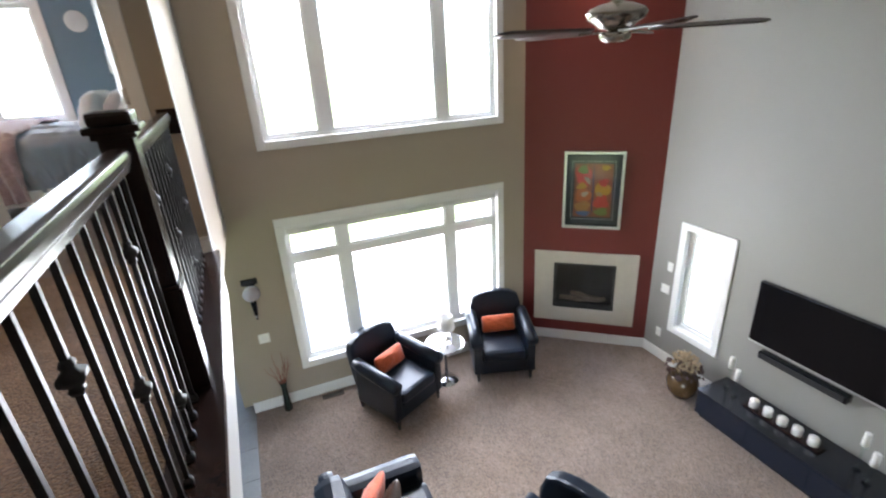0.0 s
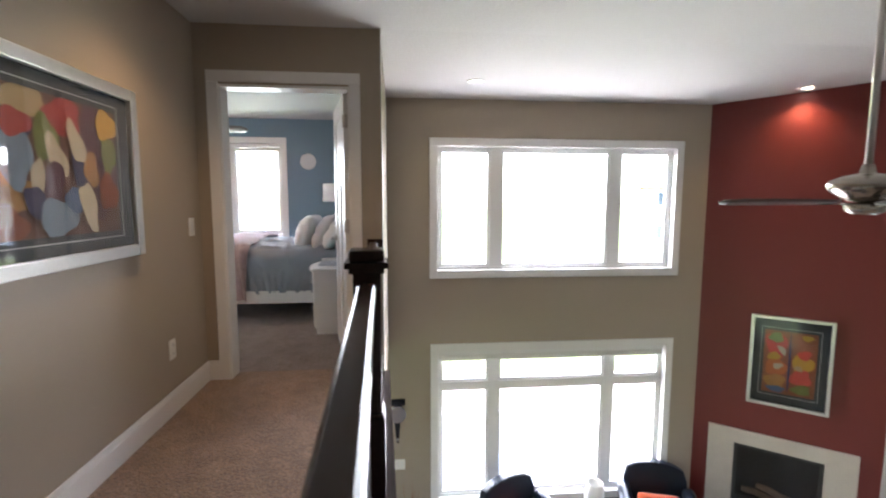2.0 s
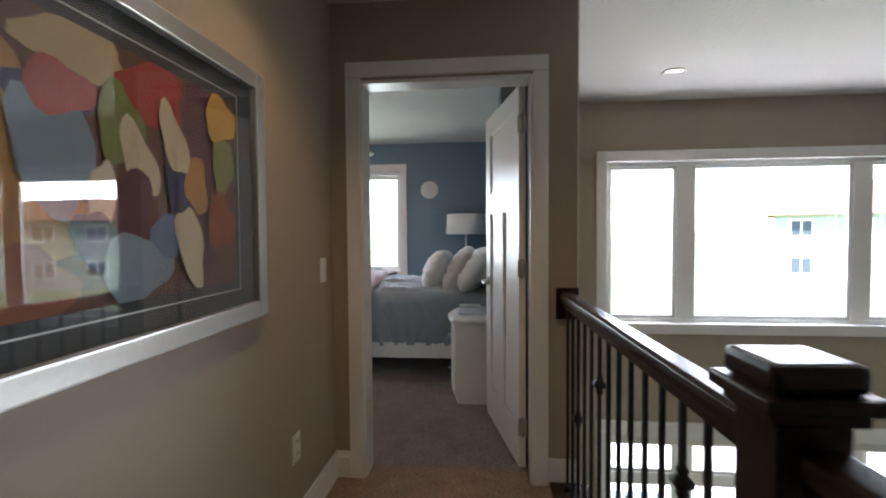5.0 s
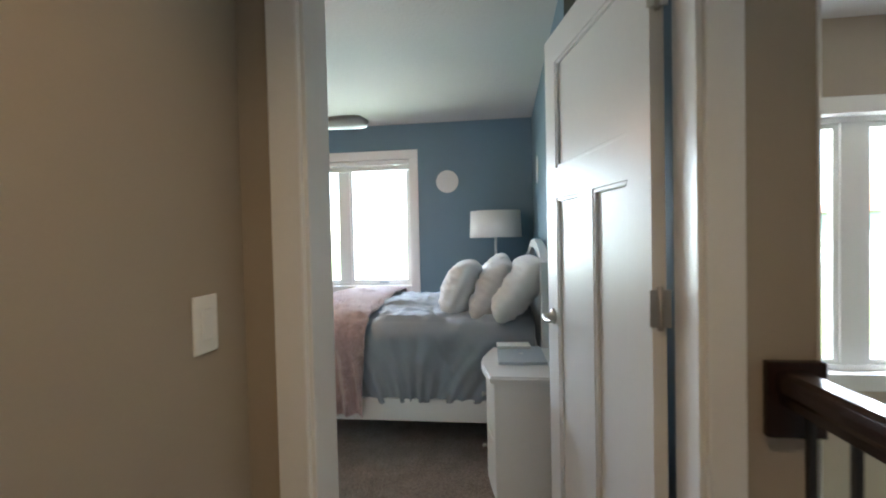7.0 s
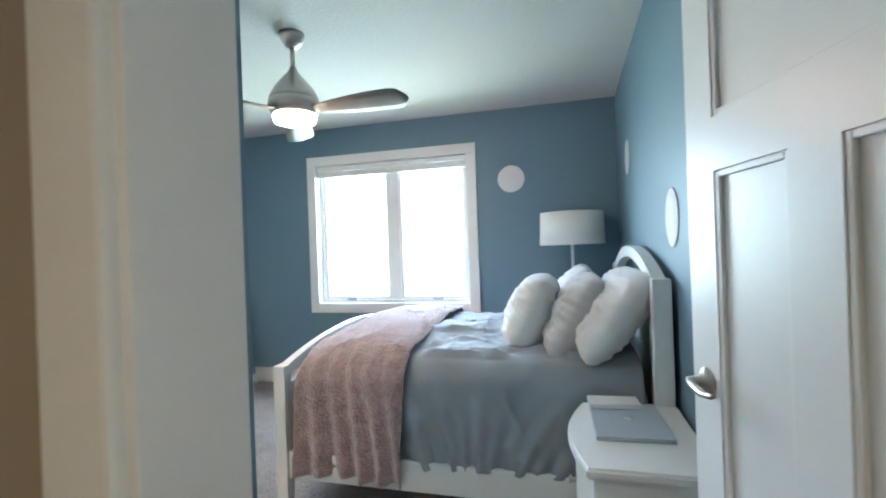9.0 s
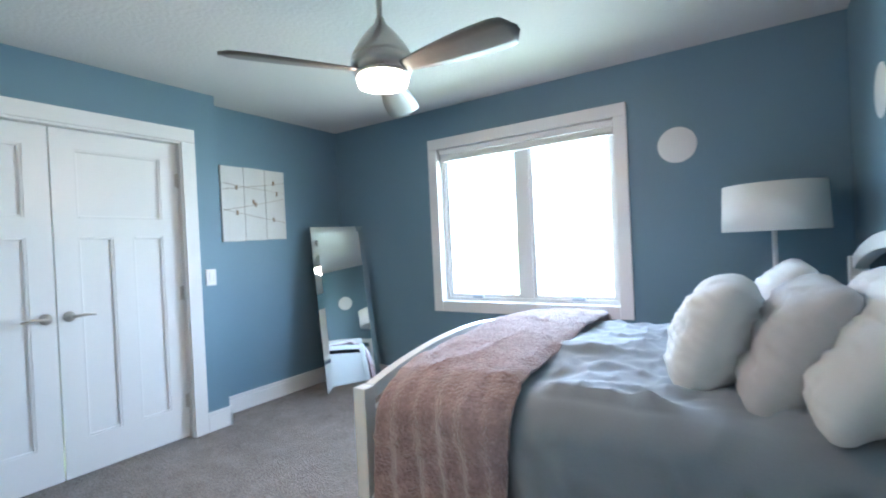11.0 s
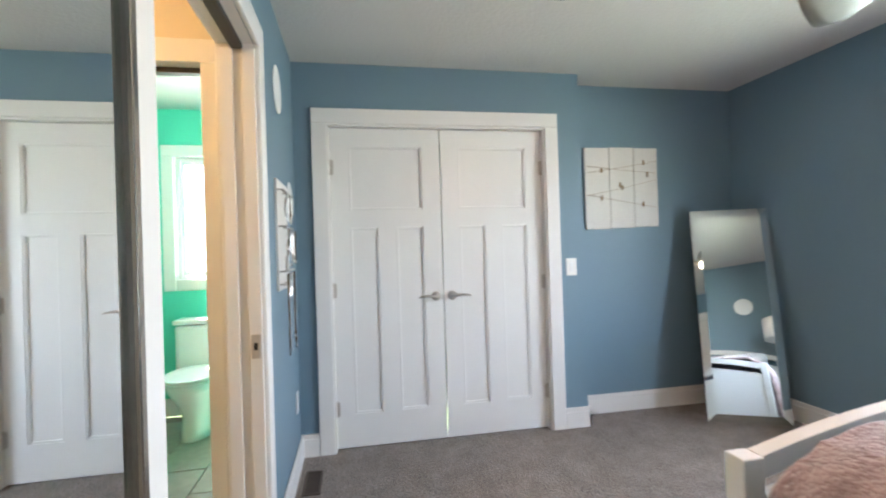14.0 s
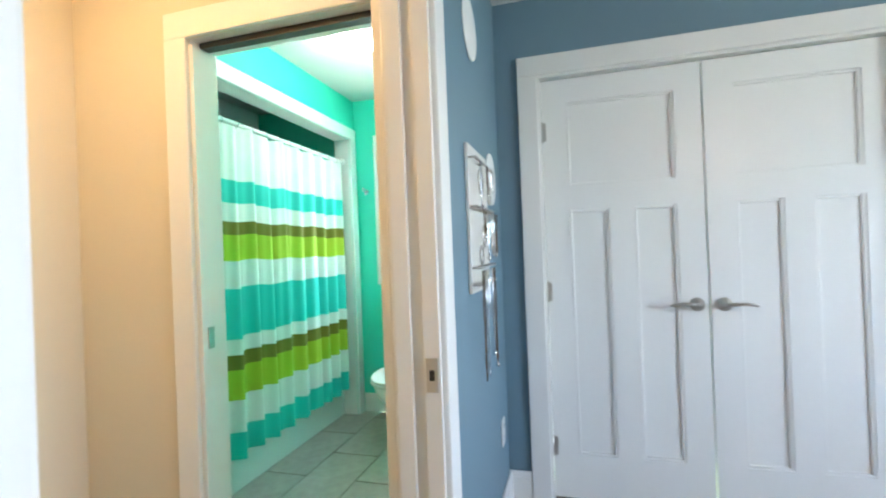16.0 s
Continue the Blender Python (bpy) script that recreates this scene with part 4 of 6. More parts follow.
C1, C2, C3 = pose(2.70, 0.99, LOW, 0, 0, 27), pose(4.14, 1.09, LOW, 0, 0, -19), pose(2.98, -1.72, LOW, 0, 0, -68)
armchair(C1, "black leather club armchair beside the glass table")
armchair(C2, "black leather club armchair before the red wall")
armchair(C3, "black leather club armchair turned towards the sofa")
for c, sd in ((C1, 1), (C2, 4)):
    cushion("orange_cushion", "orange woven lumbar cushion on the leather armchair", c @ pose(0, 0.10, 0.57, -18, 0, 3), 0.46, 0.24, 0.15, M_ORANGE, sd, group="orange cushions")
cushion("dark_cushion", "black and silver patterned cushion on the armchair", C3 @ pose(0.1, 0.06, 0.68, -24, 20, 5), 0.42, 0.42, 0.16, M_BLADE_DARK, 8)

sofa = thing("sofa", "black leather sofa with rounded back", "sofa", pose(2.02, -1.38, LOW, 0, 0, 90))
part("seat_base", box((-0.98, -0.42, 0.10), (0.98, 0.36, 0.30), 0.03), M_LEATHER, sofa)
for x in (-0.53, 0.0, 0.53):
    part("seat_cushion", box((x - 0.26, -0.45, 0.30), (x + 0.26, 0.18, 0.46), 0.06), M_LEATHER, sofa)
    part("back_cushion", moved(box((-0.26, -0.13, 0.0), (0.26, 0.13, 0.50), 0.10), pose(x, 0.27, 0.40, -10, 0, 0)), M_LEATHER, sofa)
part("back_frame", box((-0.98, 0.28, 0.1), (0.98, 0.42, 0.74), 0.05), M_LEATHER, sofa)
for s in (-1, 1):
    part("armrest", box((0.80 * s - 0.02 if s > 0 else -0.98, -0.44, 0.10), (0.98 if s > 0 else -0.78, 0.36, 0.62), 0.07), M_LEATHER, sofa)
for x in (-0.9, 0.9):
    for y in (-0.36, 0.30):
        part("foot", moved(lathe([(0.0, 0.0), (0.025, 0.0), (0.03, 0.1), (0.0, 0.1)], 12), pose(x, y, 0)), M_LEGS, sofa)
cushion("orange_cushion", "orange woven square cushion on the sofa", pose(1.93, -0.83, LOW + 0.66, 20, 18, 62), 0.44, 0.44, 0.16, M_ORANGE, 11, group="orange cushions")
cushion("dark_cushion", "black and white patterned cushion on the sofa", pose(2.05, -0.95, LOW + 0.64, 24, -12, 70), 0.42, 0.42, 0.15, M_BLADE_DARK, 13)

table = thing("side_table", "round clear glass side table on a chrome column", "side table", pose(3.37, 1.10, LOW))
part("base", lathe([(0.0, 0.0), (0.15, 0.0), (0.15, 0.012), (0.06, 0.022), (0.03, 0.05), (0.0, 0.05)], 32), M_CHROME, table)
part("column", lathe([(0.0, 0.05), (0.022, 0.05), (0.022, 0.53), (0.07, 0.545), (0.0, 0.546)], 20), M_CHROME, table)
top = part("tabletop", lathe([(0.0, 0.546), (0.235, 0.546), (0.238, 0.552), (0.235, 0.558), (0.0, 0.558)], 40), M_TABLEGLASS, table, "clear glass top")
part("rim", lathe([(0.237, 0.545), (0.243, 0.545), (0.243, 0.559), (0.237, 0.559), (0.237, 0.545)][:4], 40), M_CHROME, table)
lamp = thing("table_lamp", "table lamp with white shade on a glass table", "lamp", pose(3.43, 1.17, LOW + 0.559))
part("base", lathe([(0.0, 0.0), (0.06, 0.0), (0.06, 0.012), (0.012, 0.02), (0.009, 0.16), (0.0, 0.16)], 20), M_CHROME, lamp)
part("shade", lathe([(0.075, 0.15), (0.105, 0.15), (0.085, 0.33), (0.08, 0.33), (0.10, 0.155), (0.075, 0.155)], 28), M_SHADE, lamp)
posy = thing("red_flower_vase", "small red flower in a clear glass on the side table", "flower vase", pose(3.27, 1.02, LOW + 0.559))
part("glass", lathe([(0.0, 0.0), (0.028, 0.0), (0.034, 0.09), (0.031, 0.09), (0.025, 0.006), (0.0, 0.006)], 18), M_TABLEGLASS, posy)
bm = bmesh.new()
rnd = random.Random(3)
for k in range(26):
    a, r = rnd.random() * 6.28, rnd.random() * 0.035
    q = Vector((r * math.cos(a), r * math.sin(a), 0.11 + rnd.random() * 0.05))
    vs = [bm.verts.new(q + Vector((rnd.uniform(-1, 1), rnd.uniform(-1, 1), rnd.uniform(-0.6, 0.6))) * 0.018) for _ in range(4)]
    bm.faces.new(vs)
tagged(part("bloom", bm, P["red"], posy), kind="stuff")

# fireplace
M_R = pose(A.x, A.y, 0, 0, 0, RED_TURN)
fire = thing("fireplace", "gas fireplace with cream stone surround in the red wall", "fireplace", M_R)
for a, b, c, d in ((0.16, 0.415, -2.31, -1.265), (1.21, 1.475, -2.31, -1.265), (0.415, 1.21, -1.425, -1.265), (0.415, 1.21, -2.31, -2.10)):
    part("stone_slab", box((a, -0.03, c), (b, -0.002, d), 0.002), M_STONE, fire)
bm = bmesh.new()
for a, b, c, d in ((0.415, 0.45, -2.10, -1.425), (1.175, 1.21, -2.10, -1.425), (0.45, 1.175, -1.46, -1.425), (0.45, 1.175, -2.10, -2.02)):
    bm_box(bm, (a, -0.022, c), (b, -0.004, d), 0, 0.003)
part("firebox_frame", bm, M_CHAR, fire)
# flat matt black panel in place of the firebox's depth
part("firebox", box((0.45, -0.007, -2.02), (1.175, -0.003, -1.46)), M_FIREBOX, fire)
logs = None
for k, (s, z, tilt) in enumerate(((0.68, -1.955, 4), (0.93, -1.95, -5), (0.81, -1.90, 12))):
    bm = tube([(-0.17, 0, 0), (-0.05, 0.0, 0.012), (0.06, 0, -0.004), (0.17, 0, 0.01)], [0.03, 0.038, 0.036, 0.028], 10)
    bmesh.ops.scale(bm, vec=(1, 0.3, 1), verts=bm.verts)
    part("log", moved(bm, pose(s, -0.016, z, 0, tilt, 0)), M_LOG, fire)
glass_front = part("glass_front", box((0.45, -0.034, -2.02), (1.175, -0.031, -1.46)), M_FIREGLASS, fire)

# wall screen, sound bar, console
tv = thing("television", "large black flat television on the grey wall", "television", pose(6.0, -1.44, -1.34))
part("housing", box((0.0, -0.60, -0.335), (0.05, 0.60, 0.335), 0.006), M_BLACK, tv)
part("screen", box((-0.004, -0.588, -0.318), (0.0, 0.588, 0.325)), M_SCREEN, tv)
part("bezel", box((-0.006, -0.60, -0.337), (0.0, 0.60, -0.319), 0.002), M_SILVER, tv)
bar = thing("soundbar", "slim black sound bar under the television", "soundbar", pose(6.02, -1.38, -1.765))
part("body", box((-0.05, -0.40, -0.038), (0.035, 0.40, 0.038), 0.012), M_BLACK, bar)
part("grille", box((-0.054, -0.37, -0.028), (-0.05, 0.37, 0.028)), M_CHAR, bar)
console = thing("media_console", "low glossy black media console with blue-black front", "console", pose(5.815, -1.55, LOW))
part("plinth", box((-0.19, -0.82, 0.0), (0.20, 0.82, 0.04)), M_BLACK, console)
part("carcass", box((-0.205, -0.86, 0.04), (0.225, 0.86, 0.32), 0.003), M_BLACK, console)
part("top", box((-0.228, -0.865, 0.32), (0.23, 0.865, 0.345), 0.003), M_BLACK, console, "glossy black glass top")
for k in range(3):
    d = part("drawer_front", box((-0.225, -0.857 + 0.573 * k, 0.05), (-0.206, -0.289 + 0.573 * k, 0.312), 0.003), M_CONSOLE, console)
TOP = LOW + 0.345
tray = solid("candle_tray", box((-0.06, -0.36, 0.0), (0.06, 0.36, 0.02), 0.004), M_WOOD, "long dark wooden candle tray on the console", "tray", pose(5.83, -1.42, TOP))
for k in range(5):
    c = thing("candle", "short white pillar candle on the dark tray", "candle", pose(5.83, -1.14 - 0.14 * k, TOP + 0.02), "white candles")
    part("wax", lathe([(0.0, 0.0), (0.042, 0.0), (0.042, 0.075), (0.038, 0.08), (0.0, 0.076)], 20), M_CANDLE, c)
    part("wick", lathe([(0.0, 0.076), (0.002, 0.076), (0.002, 0.088), (0.0, 0.088)], 6), M_CHAR, c)
for x, y, h in ((5.86, -0.82, 0.27), (5.80, -0.94, 0.21), (5.88, -2.02, 0.27), (5.80, -2.14, 0.20)):
    c = thing("candlestick", "clear glass candlestick with a white candle on the console", "candlestick", pose(x, y, TOP), "glass candlesticks")
    part("stick", lathe([(0.0, 0.0), (0.035, 0.0), (0.03, 0.01), (0.012, 0.03), (0.012, h - 0.03), (0.026, h), (0.0, h)], 16), M_TABLEGLASS, c)
    part("wax", lathe([(0.0, h), (0.026, h), (0.026, h + 0.13), (0.022, h + 0.134), (0.0, h + 0.13)], 16), M_CANDLE, c)

pot = thing("floor_pot", "round brown glazed pot with dried flowers on the carpet", "pot", pose(5.72, -0.40, LOW))
part("pot", lathe([(0.0, 0.0), (0.09, 0.0), (0.155, 0.09), (0.175, 0.19), (0.15, 0.28), (0.10, 0.325), (0.085, 0.345), (0.098, 0.365), (0.088, 0.365), (0.075, 0.33), (0.0, 0.32)], 28), M_CERAMIC, pot)
for name, mat, count, low, high, wide, size in (("dried_bouquet", M_DRY, 230, 0.44, 0.60, 0.15, 0.022), ("foliage", M_TWIG_DARK, 120, 0.36, 0.50, 0.20, 0.03)):
    bm = bmesh.new()
    for k in range(count):
        a, r = rnd.random() * 6.28, rnd.random() ** 0.6 * wide
        q = Vector((r * math.cos(a), r * math.sin(a), low + rnd.random() * (high - low) - r * 0.5))
        u = Vector((rnd.uniform(-1, 1), rnd.uniform(-1, 1), rnd.uniform(-1, 1))).normalized() * size * rnd.uniform(0.7, 1.3)
        v = u.orthogonal() * rnd.uniform(0.5, 0.9)
        bm.faces.new([bm.verts.new(q + d) for d in (-u, v, u, -v)])
    tagged(part(name, bm, mat, pot), kind="stuff")
for k in range(9):
    a = 0.7 * k
    part("stem", tube([(0.02 * math.cos(a), 0.02 * math.sin(a), 0.31), (0.05 * math.cos(a), 0.05 * math.sin(a), 0.40), (0.10 * math.cos(a), 0.10 * math.sin(a), 0.46)], 0.004, 5), M_TWIG_DARK, pot)

vase = thing("floor_vase", "slender dark glass vase with red-brown twigs on the carpet", "vase", pose(1.44, 1.46, LOW))
part("vase", lathe([(0.0, 0.0), (0.045, 0.0), (0.05, 0.03), (0.035, 0.2), (0.03, 0.33), (0.042, 0.40), (0.036, 0.40), (0.024, 0.33), (0.0, 0.30)], 18), M_VASE, vase)
for k in range(11):
    a = rnd.random() * 6.28
    r = 0.04 + 0.13 * rnd.random()
    pts = [(0, 0, 0.33)]
    for j in range(1, 6):
        f = j / 5
        pts.append((min(r * f * math.cos(a) + rnd.uniform(-0.014, 0.014), 0.2), min(r * f * math.sin(a) + rnd.uniform(-0.014, 0.014), 0.07), 0.33 + f * (0.30 + 0.16 * rnd.random())))
    part("twig", tube(pts, [0.004, 0.0038, 0.0034, 0.003, 0.0024, 0.0015], 5), M_TWIG, vase)

clock = thing("wall_clock", "black wall clock with white dial and tapered case", "clock", pose(1.325, 1.573, -1.06))
part("case", prism([(-0.085, 0.10), (0.085, 0.10), (0.085, 0.17), (-0.085, 0.17)], -0.025, 0.0, 0.004), M_BLACK, clock)
part("tail", prism([(-0.05, 0.1), (0.05, 0.1), (0.012, -0.33), (-0.012, -0.33)], -0.022, 0.0, 0.002), M_BLACK, clock)
d = part("dial", moved(lathe([(0.0, 0.0), (0.088, 0.0), (0.088, 0.03), (0.08, 0.034), (0.0, 0.034)], 32), pose(0, -0.002, 0, 90, 0, 0)), M_PLASTER, clock)
part("bezel", moved(lathe([(0.083, 0.0), (0.094, 0.0), (0.094, 0.038), (0.083, 0.038)], 32), pose(0, -0.001, 0, 90, 0, 0)), M_CHROME, clock)
for ang, ln in ((35, 0.045), (-70, 0.065)):
    part("clock_hand", moved(box((-0.003, -0.0385, -0.01), (0.003, -0.0365, ln)), pose(0, 0, 0, 0, ang, 0)), M_CHAR, d)
part("pendulum", moved(lathe([(0.0, 0.0), (0.018, 0.0), (0.018, 0.008), (0.0, 0.01)], 16), pose(0, -0.022, -0.29, 90, 0, 0)), M_CHROME, clock)


def floor_vent(m, label, w=0.27, d=0.095):
    ob = thing("floor_vent", label, "vent", m)
    bm = bmesh.new()
    for a, b, c, e in ((-w / 2, w / 2, -d / 2, -d / 2 + 0.012), (-w / 2, w / 2, d / 2 - 0.012, d / 2), (-w / 2, -w / 2 + 0.012, -d / 2 + 0.012, d / 2 - 0.012), (w / 2 - 0.012, w / 2, -d / 2 + 0.012, d / 2 - 0.012)):
        bm_box(bm, (a, c, 0.0), (b, e, 0.006), 0, 0.001)
    part("frame", bm, M_VENT, ob)
    part("backing", box((-w / 2 + 0.012, -d / 2 + 0.012, 0.0005), (w / 2 - 0.012, d / 2 - 0.012, 0.0015)), M_CHAR, ob)
    n = 12
    for k in range(n):
        x = -w / 2 + 0.02 + k * (w - 0.04) / (n - 1)
        part("slat", box((x - 0.004, -d / 2 + 0.012, 0.0015), (x + 0.004, d / 2 - 0.012, 0.005)), M_VENT, ob)
    return ob


floor_vent(pose(1.98, 1.47, LOW), "brown metal floor vent in the beige carpet")
floor_vent(pose(-2.50, 0.475, 0.0), "brown metal floor vent along the blue wall")


def blade_mesh(r0, r1, w0, w1, thick=0.008, belly=1.0):
    bm = bmesh.new()
    n = 14
    tops, lows = [], []
    for k in range(n + 1):
        f = k / n
        w = (w0 + (w1 - w0) * math.sin(min(1.0, f * 1.25) * math.pi / 2)) * (1.0 if f < 0.86 else math.sqrt(max(0.02, 1 - ((f - 0.86) / 0.14) ** 2)))
        x = r0 + (r1 - r0) * f
        tops.append([bm.verts.new((x, s * w / 2, thick / 2 + 0.004 * s * s)) for s in (-1, -0.5, 0, 0.5, 1)])
        lows.append([bm.verts.new((x, s * w / 2, -thick / 2 + 0.004 * s * s)) for s in (-1, -0.5, 0, 0.5, 1)])
    for a in range(n):
        for b in range(4):
            bm.faces.new((tops[a][b], tops[a + 1][b], tops[a + 1][b + 1], tops[a][b + 1]))
            bm.faces.new((lows[a][b + 1], lows[a + 1][b + 1], lows[a + 1][b], lows[a][b]))
        for b in (0, 4):
            bm.faces.new((tops[a][b], lows[a][b], lows[a + 1][b], tops[a + 1][b]))
    for a in (0, n):
        for b in range(4):
            bm.faces.new((tops[a][b], tops[a][b + 1], lows[a][b + 1], lows[a][b]))
    for f in bm.faces:
        f.smooth = True
    return bm


fan = thing("ceiling_fan", "brushed nickel ceiling fan with dark walnut blades", "ceiling fan", pose(3.35, -1.52, -0.07))
part("canopy", lathe([(0.0, 2.515), (0.075, 2.515), (0.07, 2.475), (0.03, 2.445), (0.0, 2.445)], 24), M_NICKEL, fan)
part("downrod", lathe([(0.0, 1.50), (0.014, 1.50), (0.014, 2.46), (0.0, 2.46)], 14), M_NICKEL, fan)
part("motor", lathe([(0.0, 1.50), (0.022, 1.50), (0.03, 1.462), (0.08, 1.452), (0.128, 1.432), (0.14, 1.412), (0.132, 1.39), (0.10, 1.368), (0.08, 1.35), (0.0, 1.33)], 36), M_SATIN, fan)
part("hub_cap", lathe([(0.0, 1.335), (0.075, 1.335), (0.07, 1.30), (0.04, 1.285), (0.0, 1.283)], 28), M_SATIN, fan)
for a in (178, 106, 34, -38, -110):
    b = part("blade", moved(blade_mesh(0.15, 0.645, 0.09, 0.13), pose(0, 0, 1.335, 0, 0, a) @ pose(0, 0, 0, 9, 0, 0)), M_BLADE_DARK, fan)
    part("blade_iron", moved(box((0.06, -0.016, -0.006), (0.20, 0.016, 0.0), 0.002), pose(0, 0, 1.333, 0, 0, a)), M_SATIN, b)


# ---- bedroom ----
def joined(bm, other):
    me = bpy.data.meshes.new("t")
    other.to_mesh(me)
    other.free()
    bm.from_mesh(me)
    bpy.data.meshes.remove(me)
    return bm


def arch_bar(y0, y1, z_end, rise, x0, x1, high, n=24):
    """A bowed rail of rectangular section across the bed."""
    bm = bmesh.new()
    rows = []
    for k in range(n + 1):
        f = k / n
        y = y0 + (y1 - y0) * f
        z = z_end + rise * (1 - (2 * f - 1) ** 2)
        rows.append([bm.verts.new(p) for p in ((x0, y, z - high), (x1, y, z - high), (x1, y, z), (x0, y, z))])
    for a, b in zip(rows, rows[1:]):
        for k in range(4):
            bm.faces.new((a[k], a[(k + 1) % 4], b[(k + 1) % 4], b[k]))
    bm.faces.new(rows[0])
    bm.faces.new(rows[-1][::-1])
    return bm


def arch_panel(y0, y1, z0, z_end, rise, x0, x1, n=24):
    bm = bmesh.new()
    rows = []
    for k in range(n + 1):
        f = k / n
        y = y0 + (y1 - y0) * f
        z = z_end + rise * (1 - (2 * f - 1) ** 2)
        rows.append([bm.verts.new(p) for p in ((x0, y, z0), (x1, y, z0), (x1, y, z), (x0, y, z))])
    for a, b in zip(rows, rows[1:]):
        for k in range(4):
            bm.faces.new((a[k], a[(k + 1) % 4], b[(k + 1) % 4], b[k]))
    bm.faces.new(rows[0])
    bm.faces.new(rows[-1][::-1])
    return bm


Y0, Y1, XF, XH = 1.68, 3.24, -0.85, 0.86
bed = thing("bed", "white wooden bed with arched headboard on the carpet", "bed", pose(0, 0, 0))
for y in (Y0 - 0.03, Y1 + 0.03):
    part("headboard_post", box((XH - 0.05, y - 0.035, 0.0), (XH + 0.02, y + 0.035, 1.115), 0.006), M_WHITE, bed)
    part("footboard_post", box((XF - 0.03, y - 0.03, 0.0), (XF + 0.03, y + 0.03, 0.725), 0.005), M_WHITE, bed)
    part("side_rail", box((XF + 0.03, y - 0.014, 0.185), (XH - 0.05, y + 0.014, 0.315), 0.004), M_WHITE, bed)
part("headboard_arch", arch_bar(Y0, Y1, 1.115, 0.125, XH - 0.04, XH + 0.01, 0.06), M_WHITE, bed)
part("headboard_inner_arch", arch_bar(Y0, Y1, 0.985, 0.125, XH - 0.035, XH + 0.005, 0.05), M_WHITE, bed)
part("headboard_panel", arch_panel(Y0, Y1, 0.3, 0.95, 0.125, XH - 0.025, XH - 0.005), M_WHITE, bed)
part("footboard_rail", arch_bar(Y0, Y1, 0.725, 0.10, XF - 0.022, XF + 0.022, 0.055), M_WHITE, bed)
part("footboard_panel", arch_panel(Y0, Y1, 0.18, 0.62, 0.10, XF - 0.012, XF + 0.012), M_WHITE, bed)
part("mattress", box((XF + 0.04, Y0 + 0.02, 0.30), (XH - 0.06, Y1 - 0.02, 0.66), 0.05), M_PILLOW, bed)


